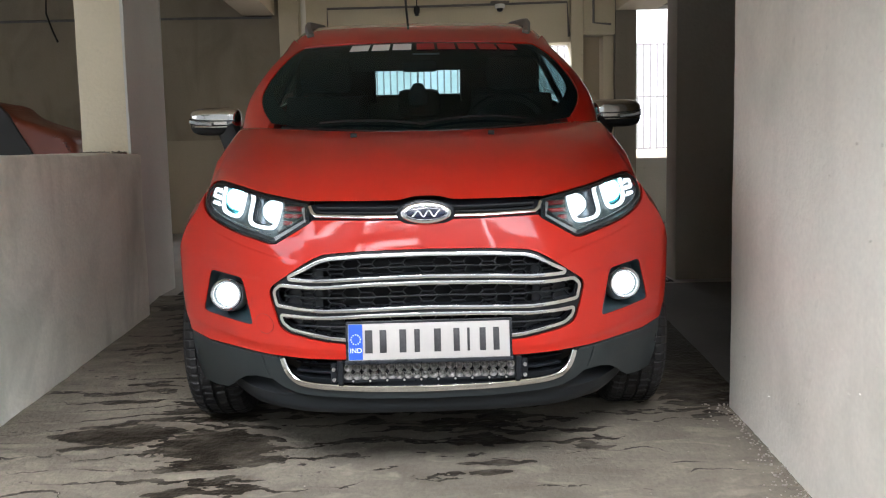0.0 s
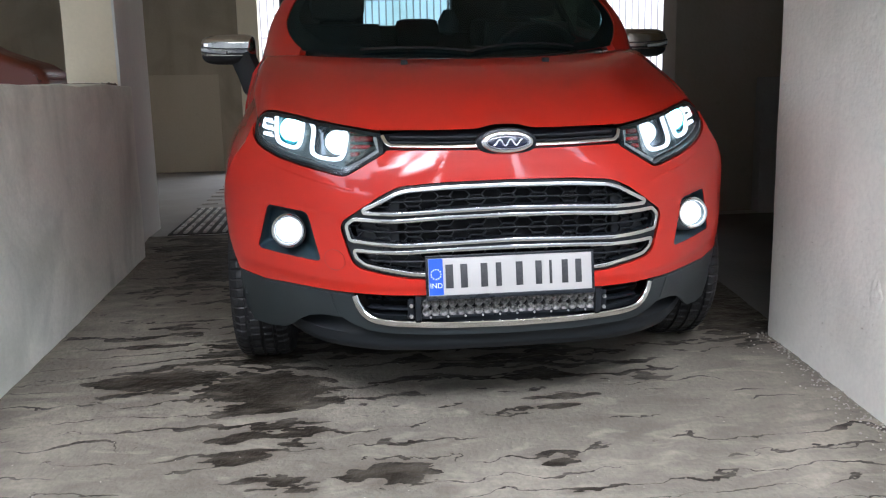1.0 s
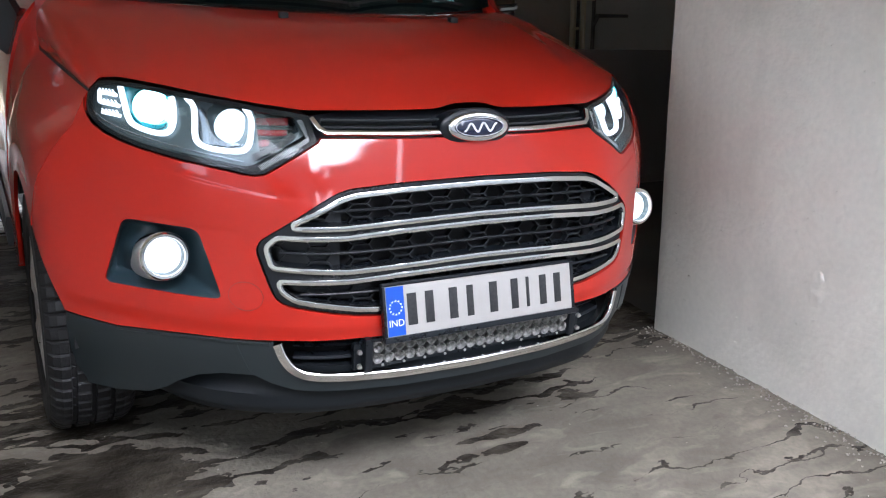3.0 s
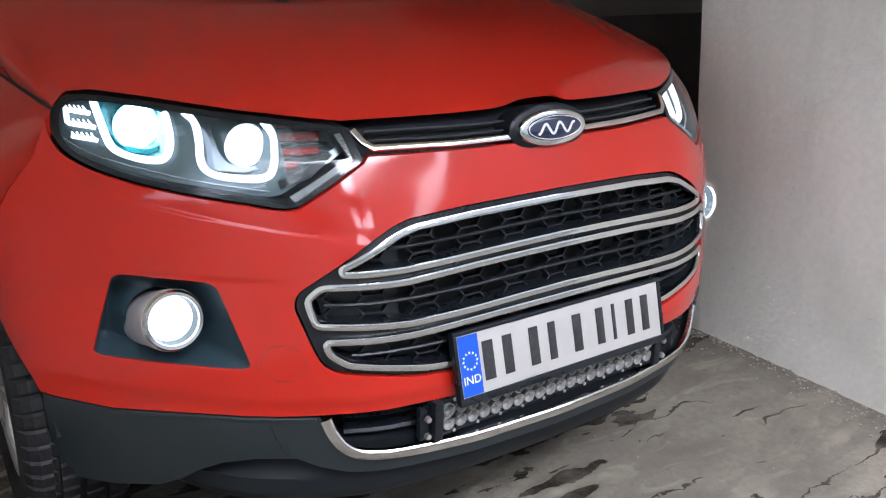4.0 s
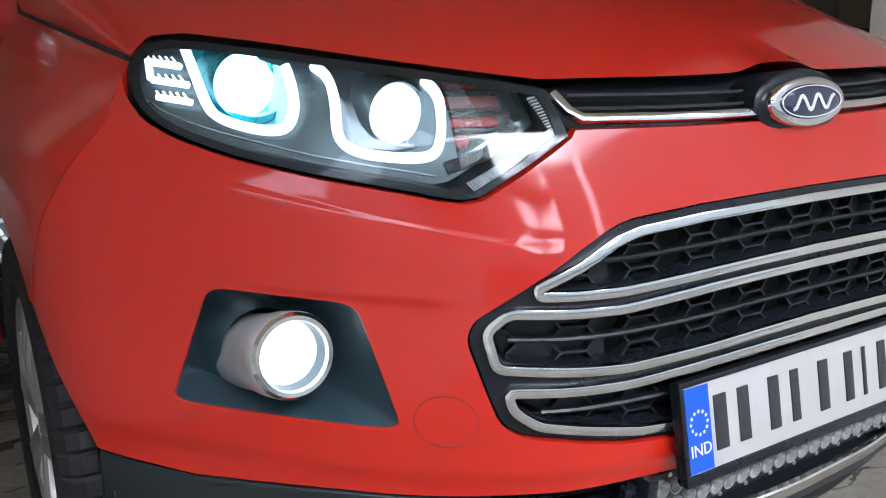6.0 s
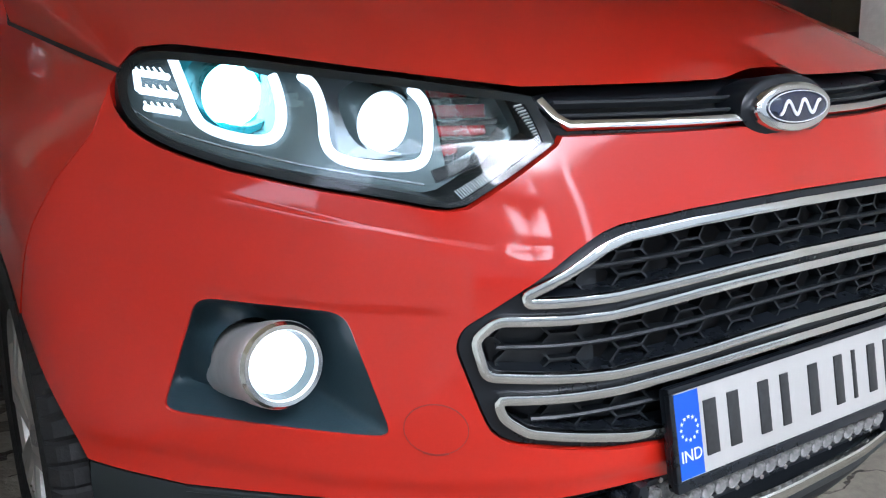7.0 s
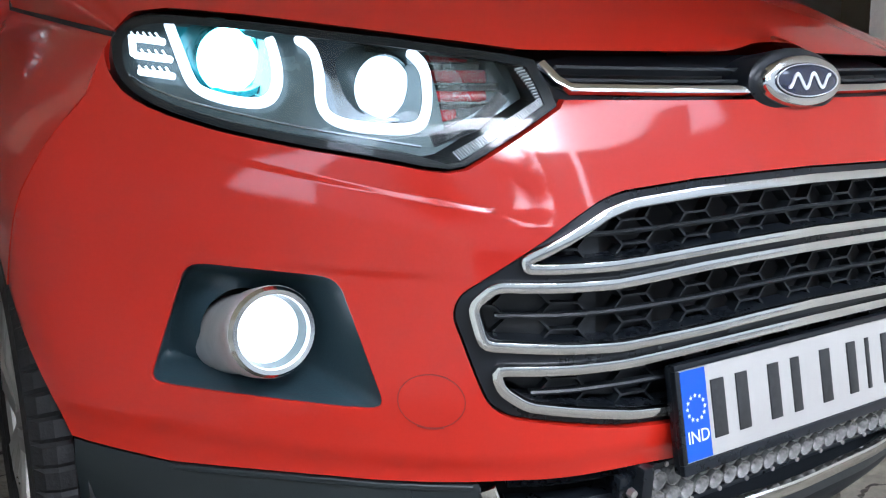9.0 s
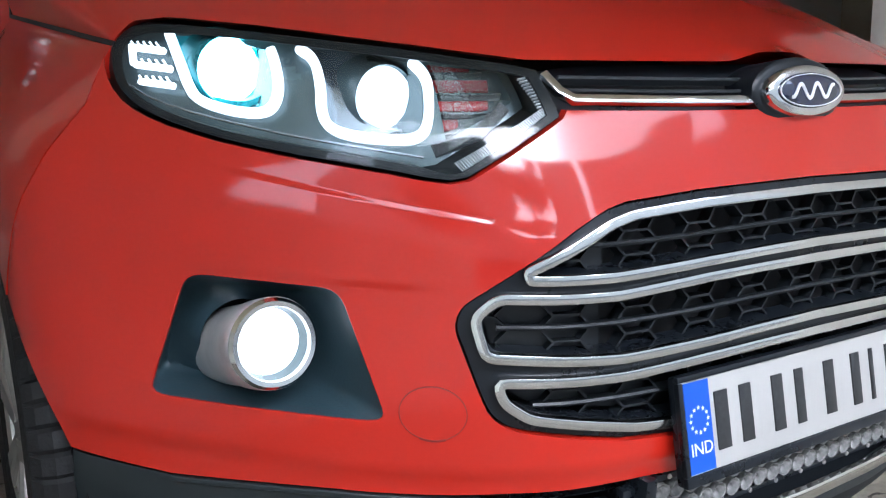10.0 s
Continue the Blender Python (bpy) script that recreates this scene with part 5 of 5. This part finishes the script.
def side_at(v, t, g):
    """Doors and rear quarter."""
    y = 1.364 + 2.34 * v
    zt, zb = 1.095 + 0.06 * v, 0.27
    dy = abs(y - 3.365)
    if dy < ARCH_R:
        zb = max(zb, AXLE_Z + math.sqrt(ARCH_R ** 2 - dy ** 2))
    xd = float(np.interp(t, [k[0] for k in DOOR], [k[1] for k in DOOR])) - 0.10 * max(0.0, (v - 0.75) / 0.25) ** 2
    dent = 0.012 * math.exp(-((t - 0.62) / 0.12) ** 2) * min(1, v * 8)
    return Vector((g * (xd - dent), y, zt + (zb - zt) * t ** 1.15))


for g in (-1, 1):
    bm = bmesh.new()
    grid(bm, 44, 30, lambda u, v: fender_at(u, v, g))
    rim(bm, lambda c: (-g * 0.010, 0.0, -0.016 if c.z > 0.9 else 0.002))
    part("fender", bm, RED, car, "red front fender over the wheel")
    bm = bmesh.new()
    grid(bm, 60, 24, lambda u, v: side_at(u, v, g))
    rim(bm, lambda c: (-g * 0.02, 0.0, 0.0))
    part("side_panel", bm, RED, car, "red doors and rear quarter")
    bm = bmesh.new()
    sweep(bm, [(g * 0.908, 2.05, 0.93), (g * 0.925, 2.09, 0.935), (g * 0.925, 2.23, 0.94), (g * 0.908, 2.27, 0.94)], 0.022, 0.014, lambda p: (g, 0, 0), segs=8)
    part("door_handle", bm, RED, car, "red door pull handle")
    bm = bmesh.new()
    sweep(bm, [(g * 0.912, 1.45, 0.36), (g * 0.914, 2.9, 0.36)], 0.10, 0.02, lambda p: (g, 0, 0), segs=8)
    part("side_moulding", bm, SKIRT, car, "dark grey sill moulding")
    # dark inner arch
    bm = bmesh.new()
    grid(bm, 20, 4, lambda u, v: (g * (0.835 - 0.25 * v), ARCH_Y + 0.345 * math.cos(math.pi * (0.98 - 0.96 * u)), AXLE_Z + 0.345 * math.sin(math.pi * (0.98 - 0.96 * u))))
    part("wheel_liner", bm, VOID, car, "black wheel arch liner")

# ---- glasshouse ----


def screen_at(u, v, off=0.0):
    a = abs(u)
    lo = Vector((0.715 * u, 0.842 + 0.385 * a ** 2.4, 1.108 + 0.026 * a * a))
    hi = Vector((0.542 * u, 1.52 + 0.07 * a ** 2, 1.446 - 0.02 * a * a))
    p = lo.lerp(hi, v)
    p.x += 0.022 * u * math.sin(math.pi * min(1, max(0, v)))
    p.z += 0.022 * math.sin(math.pi * v) + off * 0.75
    p.y -= off * 0.5
    return p


bm = bmesh.new()
grid(bm, 40, 20, lambda u, v: screen_at(2 * u - 1, v))
screen = part("windscreen", bm, GLASS, car, "dark tinted windscreen")
screen.visible_shadow = False
bm = bmesh.new()
grid(bm, 40, 2, lambda u, v: screen_at(2 * u - 1, 0.002 + 0.07 * v, -0.004))
grid(bm, 40, 2, lambda u, v: screen_at(2 * u - 1, 0.93 + 0.065 * v, -0.004))
for g in (-1, 1):
    grid(bm, 4, 24, lambda u, v: screen_at(g * (0.995 - (0.055 + 0.34 * max(0.0, 1 - v / 0.42) ** 2.4 + 0.12 * max(0.0, (v - 0.72) / 0.28) ** 2) * (1 - u)), v, -0.004))
part("screen_border", bm, TRIM_BLACK, screen, "black printed screen border")
# cowl under the screen
bm = bmesh.new()
grid(bm, 40, 2, lambda u, v: screen_at((2 * u - 1) * 0.80, -0.05 + 0.07 * v, -0.022))
part("cowl", bm, TRIM_BLACK, car, "black plastic cowl")
for x0, x1, y in ((-0.56, 0.02, 0.03), (-0.02, 0.58, 0.045)):
    bm = bmesh.new()
    sweep(bm, [screen_at(x, 0.02 + y * (1 - abs(2 * k - 1) ** 2) * 1.2, 0.014) for k, x in ((i / 12, x0 + (x1 - x0) * i / 12) for i in range(13))], 0.007, 0.008, lambda p: (0, -0.4, 0.9), segs=6)
    part("wiper", bm, TRIM_BLACK, car, "black wiper blade")
# lettering on the screen, as plain bars
for k, (x, w, m_) in enumerate([(-0.325, 0.088, WHITE_INK), (-0.222, 0.082, WHITE_INK), (-0.125, 0.088, WHITE_INK)] + [(-0.012 + 0.098 * i, 0.084, RED_INK) for i in range(5)]):
    bm = bmesh.new()
    grid(bm, 4, 2, lambda u, v: screen_at((x + w * u) / 0.60, 0.865 + 0.10 * v, 0.003))
    part("banner_mark", bm, m_, screen, "plain vinyl bar across the top of the screen")
bm = bmesh.new()
grid(bm, 2, 2, lambda u, v: screen_at(-0.05 + 0.20 * u, 0.80 + 0.025 * v, -0.003))
part("toll_sticker", bm, WHITE_INK, screen, "small pale sticker")


def roof_at(u, v):
    a = abs(u)
    y = 1.525 + 0.07 * a * a * (1 - v) + 2.05 * v
    w = 0.545 + 0.078 * (1 - math.exp(-9 * v)) - 0.03 * v
    rise = (1 - math.exp(-9 * v)) * (1 - 0.35 * max(0.0, (v - 0.6) / 0.4) ** 2)
    return Vector((w * u, y, 1.449 + rise * (0.062 + 0.048 * (1 - a ** 14)) - 0.012 * a * a - 0.010 * a ** 12))


bm = bmesh.new()
grid(bm, 40, 30, lambda u, v: roof_at(2 * u - 1, v))
rim(bm, lambda c: (0, 0, -0.02))
part("roof", bm, RED, car, "red roof")
for g in (-1, 1):
    # screen pillar, from the fender's end to the roof
    bm = bmesh.new()

    def pillar(u, v):
        v_ = max(0.0, v)
        # the inner edge rounds the screen's corners
        a = screen_at(g * (1.0 - 0.13 * max(0.0, 1 - v_ / 0.32) ** 2.2 - 0.03 * max(0.0, (v - 0.8) / 0.2) ** 2), v, 0.004)
        b = Vector((g * (0.790 + (0.590 - 0.790) * v_ ** 1.3), 1.36 + (1.75 - 1.36) * v, 1.085 + (1.470 - 1.085) * v))
        p = a.lerp(b, u)
        swell = math.sin(math.pi * u) * (1 - v_ ** 3)
        p.x += g * 0.026 * swell
        p.z += 0.012 * swell
        return p

    grid(bm, 10, 24, lambda u, v: pillar(u, -0.14 + 1.14 * v))
    rim(bm, lambda c: (-g * 0.02, 0.01, -0.01))
    part("screen_pillar", bm, RED, car, "red windscreen pillar")
    bm = bmesh.new()
    grid(bm, 20, 4, lambda u, v: Vector((g * (0.800 + (0.598 - 0.800) * v), 1.40 + 2.0 * u + (0.34 - 0.34 * u) * v, 1.09 + 0.05 * u + (0.372 - 0.06 * u) * v)))
    w = part("side_window", bm, SIDE_GLASS, car, "dark tinted side windows")
    w.visible_shadow = False
    for y in (2.30, 3.2):
        bm = bmesh.new()
        sweep(bm, [(g * 0.802, y, 1.09), (g * 0.605, y + 0.06, 1.475)], 0.08, 0.03, lambda p: (g, 0, 0.3), segs=6)
        part("door_pillar", bm, TRIM_BLACK, car, "black door pillar")
    bm = bmesh.new()
    sweep(bm, [(g * 0.505, 1.70, 1.470), (g * 0.520, 1.78, 1.496), (g * 0.535, 1.88, 1.520), (g * 0.545, 2.03, 1.536), (g * 0.56, 2.8, 1.550), (g * 0.55, 3.3, 1.52)], 0.034, 0.052, lambda p: (0, 0, 1), segs=8)
    part("roof_rail", bm, IRON, car, "silver roof rail")
# rear hatch: a frame round the open glass
hatch = solid("hatch_lower", (-0.80, 3.62, 0.40), (0.80, 3.74, 1.125), TRIM_BLACK, car, "dark inner tailgate", 0.02)
for g in (-1, 1):
    solid("hatch_pillar", (g * 0.56 - 0.27, 3.50, 1.08), (g * 0.56 + 0.27, 3.60, 1.46), TRIM_BLACK, car, bevel=0.01)
solid("hatch_header", (-0.55, 3.48, 1.292), (0.55, 3.60, 1.47), TRIM_BLACK, car, "dark tailgate head", 0.01)
bm = bmesh.new()
tube(bm, [(-0.045, 1.68, 1.475), (-0.055, 1.78, 1.60), (-0.062, 1.84, 1.72)], 0.005, 6)
part("aerial", bm, TRIM_BLACK, car, "short black roof aerial")

# ---- mirrors ----
for g, mx in ((-1, 0.952), (1, 0.918)):
    bm = bmesh.new()
    bmesh.ops.create_uvsphere(bm, u_segments=28, v_segments=16, radius=1)
    for v in bm.verts:
        p = v.co.copy()
        f = 0.5 * (1 + p.x * g)
        q = Vector((math.copysign(abs(p.x) ** 0.42, p.x), math.copysign(abs(p.y) ** 0.75, p.y), math.copysign(abs(p.z) ** 0.5, p.z)))
        v.co = Vector((g * mx, 1.585, 1.105)) + Vector((q.x * 0.118, q.y * (0.075 - 0.02 * f) + 0.02 * f, q.z * (0.070 - 0.012 * f)))
    top = bm.copy()
    bmesh.ops.bisect_plane(top, geom=top.verts[:] + top.edges[:] + top.faces[:], plane_co=(0, 0, 1.082), plane_no=(0, 0, 1), clear_inner=True)
    bmesh.ops.bisect_plane(bm, geom=bm.verts[:] + bm.edges[:] + bm.faces[:], plane_co=(0, 0, 1.081), plane_no=(0, 0, 1), clear_outer=True)
    mir = part("side_mirror", top, MIRROR_CAP, car, "chrome-capped side mirror")
    part("mirror_base", bm, TRIM_BLACK, mir, "black lower mirror shell")
    bm = bmesh.new()
    sweep(bm, [(g * (mx - 0.06), 1.57, 1.075), (g * (mx - 0.09), 1.53, 1.01), (g * 0.845, 1.49, 0.965), (g * 0.81, 1.47, 0.935)], 0.11, 0.065, lambda p: (g * 0.5, -0.8, 0), segs=8)
    part("mirror_stalk", bm, TRIM_BLACK, mir)
    bm = bmesh.new()
    sweep(bm, [(g * (mx + 0.003), 1.512, 1.098), (g * (mx + 0.068), 1.520, 1.102), (g * (mx + 0.111), 1.560, 1.108)], 0.012, 0.008, lambda p: (0, -1, 0), segs=6)
    part("turn_lamp", bm, FROST, mir, "clear turn signal strip")

    for dz in (-0.010, 0.012):
        bm = bmesh.new()
        sweep(bm, [(g * (mx - 0.102), 1.517, 1.100 + dz), (g * (mx + 0.003), 1.5115, 1.100 + dz), (g * (mx + 0.068), 1.5195, 1.104 + dz), (g * (mx + 0.111), 1.560, 1.108 + dz)], 0.005, 0.006, lambda p: (0, -1, 0), segs=6)
        part("cap_seam", bm, TRIM_BLACK, mir, "dark seam round the mirror cap")

# ---- wheels ----


def wheel(g, y, steer=0.0):
    spin = Matrix.Translation((g * 0.889, y, AXLE_Z)) @ Matrix.Rotation(radians(steer), 4, "Z") @ Matrix.Rotation(radians(90 * g), 4, "Y")
    prof = [(0.205, -0.185), (0.225, -0.198), (0.270, -0.205), (0.300, -0.200), (0.318, -0.186), (0.325, -0.168), (0.326, -0.148), (0.317, -0.146), (0.317, -0.136), (0.326, -0.134), (0.327, -0.104), (0.318, -0.102), (0.318, -0.092), (0.327, -0.090), (0.326, -0.060), (0.317, -0.058), (0.317, -0.048), (0.326, -0.046), (0.325, -0.026), (0.316, -0.010), (0.300, 0.002), (0.270, 0.006), (0.232, 0.0), (0.210, -0.012)]
    bm = bmesh.new()
    lathe(bm, prof, 360, spin, lambda k, i: -0.005 if (k % 6 == 0 and prof[i][0] > 0.315 and (i < 8 or i > 15)) or (k % 6 == 3 and prof[i][0] > 0.3235 and 8 <= i <= 15) else 0.0)
    w = part("wheel", bm, RUBBER, car, "black tyre on a silver alloy wheel", False)
    bm = bmesh.new()
    lathe(bm, [(0.206, -0.185), (0.190, -0.16), (0.185, -0.05), (0.198, -0.012), (0.210, -0.006), (0.212, -0.012)], 48, spin)
    for k in range(5):
        for d in (-0.13, 0.13):
            t = spin @ Matrix.Rotation(2 * math.pi * k / 5 + d, 4, "Z")
            sweep(bm, [t @ Vector((0.03, 0, -0.022)), t @ Vector((0.12, 0, -0.012)), t @ Vector((0.195, 0.0, -0.020))], 0.034, 0.03, lambda p: spin.to_3x3() @ Vector((0, 0, 1)), segs=8)
    lathe(bm, [(0.0, -0.008), (0.03, -0.010), (0.045, -0.022), (0.05, -0.05)], 24, spin)
    part("rim", bm, ALLOY, w, "silver alloy rim with split spokes")
    bm = bmesh.new()
    lathe(bm, [(0.0, -0.075), (0.186, -0.075), (0.186, -0.17)], 32, spin)
    part("brake", bm, VOID, w)


for g in (-1, 1):
    wheel(g, ARCH_Y, -0.5), wheel(g, 3.365)

# ---- number plate ----
PL = Matrix.Translation((0.0, 0.058, 0.524)) @ Matrix.Rotation(radians(90 - 15.5), 4, "X")


def on_plate(name, u0, u1, v0, v1, d0, d1, m_, parent, label="", bevel=0.0):
    bm = bmesh.new()
    box(bm, (u0, v0, d0), (u1, v1, d1), bevel, PL)
    return part(name, bm, m_, parent, label)


plate = on_plate("number_plate", -0.257, 0.257, -0.0690, 0.0635, -0.014, 0.0005, GLOSS_BLACK, car, "white plate in a black frame", 0.006)
on_plate("plate_sheet", -0.249, 0.249, -0.0555, 0.0555, 0.0, 0.0022, WHITE_PLATE, plate, "white reflective sheet", 0.0008)
for u0, u1, v0, v1 in ((-0.257, 0.257, 0.056, 0.0635), (-0.257, 0.257, -0.0690, -0.056), (-0.257, -0.2495, -0.056, 0.056), (0.2495, 0.257, -0.056, 0.056)):
    on_plate("plate_frame", u0, u1, v0, v1, -0.004, 0.005, GLOSS_BLACK, plate, "", 0.002)
on_plate("country_band", -0.2475, -0.205, -0.054, 0.054, 0.002, 0.0030, BLUE_PLATE, plate, "blue country band")
for k in range(12):
    a = 2 * math.pi * k / 12
    bm = bmesh.new()
    star = []
    for j in range(10):
        r = 0.0033 if j % 2 == 0 else 0.0014
        t = math.pi / 2 + j * math.pi / 5
        star.append(bm.verts.new(PL @ Vector((-0.2262 + 0.0148 * math.cos(a) + r * math.cos(t), 0.008 + 0.0148 * math.sin(a) + r * math.sin(t), 0.0036))))
    bm.faces.new(star)
    part("star", bm, WHITE_INK, plate, "", False)
cu = bpy.data.curves.new("country_letters", "FONT")
cu.body, cu.size, cu.align_x, cu.extrude = "IND", 0.0215, "CENTER", 0.0003
ob = new("country_letters", cu)
ob.parent = plate
ob.matrix_basis = PL @ Matrix.Translation((-0.2262, -0.033, 0.0036))
cu.materials.append(WHITE_INK)
# the registration, as plain bars of its size
for u, w in ((-0.186, 0.032), (-0.142, 0.030), (-0.081, 0.030), (-0.037, 0.026), (0.026, 0.030), (0.085, 0.028), (0.122, 0.017), (0.166, 0.028), (0.208, 0.028)):
    on_plate("plate_mark", u - w / 2 + 0.0045, u + w / 2 - 0.0045, -0.035, 0.036, 0.0015, 0.0042, INK, plate, "", 0.0009)

# ---- auxiliary light bar ----
bar_ = solid("light_bar", (-0.272, 0.104, 0.388), (0.272, 0.150, 0.452), GLOSS_BLACK, car, "black light bar with two rows of small reflectors", 0.004)
bm = bmesh.new()
lathe(bm, [(0.0, -0.006), (0.0035, -0.004), (0.0050, -0.010), (0.0090, -0.003), (0.0112, 0.004), (0.0128, 0.0045), (0.0134, 0.001), (0.0122, -0.012), (0.0105, -0.026)], 14, Matrix.Rotation(radians(90), 4, "X"))
cup = part("cup", bm, OPTIC, bar_, "clear moulded optic")
cells = [(x, z) for z in (0.4065, 0.4335) for x in np.linspace(-0.254, 0.254, 20)]
for k, (x, z) in enumerate(cells):
    o = cup
    if k:
        o = cup.copy()
        scene.collection.objects.link(o)
    o.location = (x, 0.0805, z)
for z in (0.3885, 0.4515):
    solid("bar_lip", (-0.272, 0.080, z - 0.004), (0.272, 0.108, z + 0.004), GLOSS_BLACK, bar_, "", 0.0015)
    for x in np.linspace(-0.241, 0.241, 10):
        bm = bmesh.new()
        lathe(bm, [(0.0, 0.002), (0.0032, 0.0015), (0.0036, -0.002)], 8, Matrix.Translation((x, 0.0795, z)) @ Matrix.Rotation(radians(90), 4, "X"))
        part("screw", bm, ALLOY, bar_)
for g in (-1, 1):
    solid("end_cap", (g * 0.279 - 0.009, 0.070, 0.381), (g * 0.279 + 0.009, 0.155, 0.460), GLOSS_BLACK, bar_, "black end cap", 0.003)
    solid("bracket", (g * 0.300 - 0.010, 0.086, 0.383), (g * 0.300 + 0.010, 0.100, 0.446), GLOSS_BLACK, bar_, "steel bracket", 0.004)
    for z in (0.396, 0.430):
        bm = bmesh.new()
        lathe(bm, [(0.0, 0.009), (0.0055, 0.008), (0.0065, 0.0)], 6, Matrix.Translation((g * 0.30, 0.079, z)) @ Matrix.Rotation(radians(90), 4, "X"))
        part("bolt", bm, ALLOY, bar_, "bright hexagon bolt")

# ---- cabin ----
bm = bmesh.new()
grid(bm, 20, 6, lambda u, v: ((2 * u - 1) * 0.62, 1.0 + 0.33 * (2 * u - 1) ** 2 + 0.42 * v, 1.055 + 0.02 * math.sin(math.pi * v) - 0.35 * max(0, v - 0.7)))
part("dashboard", bm, TRIM_BLACK, car, "black dashboard")
solid("cabin_floor", (-0.78, 1.2, 0.38), (0.78, 3.6, 0.62), CABIN, car, "dark cabin floor", 0.01)
solid("firewall", (-0.58, 0.92, 0.40), (0.58, 1.02, 1.02), VOID, car, "black bulkhead", 0.01)


def seat(x, y, z):
    bm = bmesh.new()
    grid(bm, 8, 10, lambda u, v: (x + (2 * u - 1) * (0.25 - 0.05 * v), y + 0.12 * v - 0.05 * math.cos(math.pi * (u - 0.5)), z - 0.45 + 0.62 * v))
    rim(bm, lambda c: (0, 0.12, 0))
    s_ = part("seat", bm, CABIN, car, "dark cloth car seat")
    bm = bmesh.new()
    box(bm, (x - 0.13, y + 0.08, z + 0.19), (x + 0.13, y + 0.19, z + 0.36), 0.052)
    part("headrest", bm, CABIN, s_)


for x in (-0.47, 0.47):
    seat(x, 1.85, 1.02)
for x in (-0.45, 0.0, 0.45):
    seat(x, 2.75, 0.83)
bm = bmesh.new()
box(bm, (-0.075, 1.40, 1.315), (0.075, 1.42, 1.365), 0.012)
part("rear_view_mirror", bm, TRIM_BLACK, car, "black inside mirror")
bm = bmesh.new()
lathe(bm, [(0.0, 0.05), (0.02, 0.045), (0.045, 0.0), (0.04, -0.045), (0.0, -0.06)], 12, Matrix.Translation((-0.01, 1.38, 1.22)))
tube(bm, [(-0.01, 1.38, 1.27), (-0.005, 1.40, 1.34)], 0.003, 5)
part("hanging_ornament", bm, CABIN, car, "dark ornament hanging from the inside mirror")
bm = bmesh.new()
t = Matrix.Translation((0.38, 1.45, 1.04)) @ Matrix.Rotation(radians(-65), 4, "X")
sweep(bm, [t @ Vector((0.18 * math.cos(a), 0.18 * math.sin(a), 0)) for a in np.linspace(0, 2 * math.pi, 28, endpoint=False)], 0.03, 0.03, lambda p: t.to_3x3() @ Vector((0, 0, 1)), closed=True, segs=8)
part("steering_wheel", bm, TRIM_BLACK, car, "black steering wheel")

# ---- the second car, behind the parapet ----
other = thing("parked_car", "orange car with dark glass parked behind the parapet", "car")


def profile(name, loop, y0, y1, bevel, m_, parent, label):
    bm = bmesh.new()
    low = [bm.verts.new((x, y0, z)) for x, z in loop]
    face = bm.faces.new(low)
    made = bmesh.ops.extrude_face_region(bm, geom=[face])["geom"]
    for v in made:
        if isinstance(v, bmesh.types.BMVert):
            v.co.y = y1
    bmesh.ops.bevel(bm, geom=bm.edges[:], offset=bevel, segments=4, affect="EDGES", profile=0.5)
    return part(name, bm, m_, parent, label)


profile("body", rounded([(-2.19, 0.0), (-2.175, 1.14), (-2.19, 1.225), (-2.26, 1.285), (-2.56, 1.392), (-2.64, 1.47), (-4.2, 1.80), (-4.6, 0.9), (-4.6, 0.0)], 0.06, 4), 2.95, 3.45, 0.05, ORANGE_PAINT, other, "orange bodywork")
profile("window", [(-2.38, 1.02), (-2.425, 1.12), (-2.58, 1.40), (-2.65, 1.475), (-4.0, 1.75), (-4.1, 1.02)], 2.935, 2.98, 0.006, TRIM_BLACK, other, "dark side glass")
profile("bumper", [(-2.20, 0.25), (-2.12, 0.30), (-2.12, 0.62), (-2.20, 0.66)], 3.0, 3.40, 0.02, ORANGE_PAINT, other, "orange bumper")
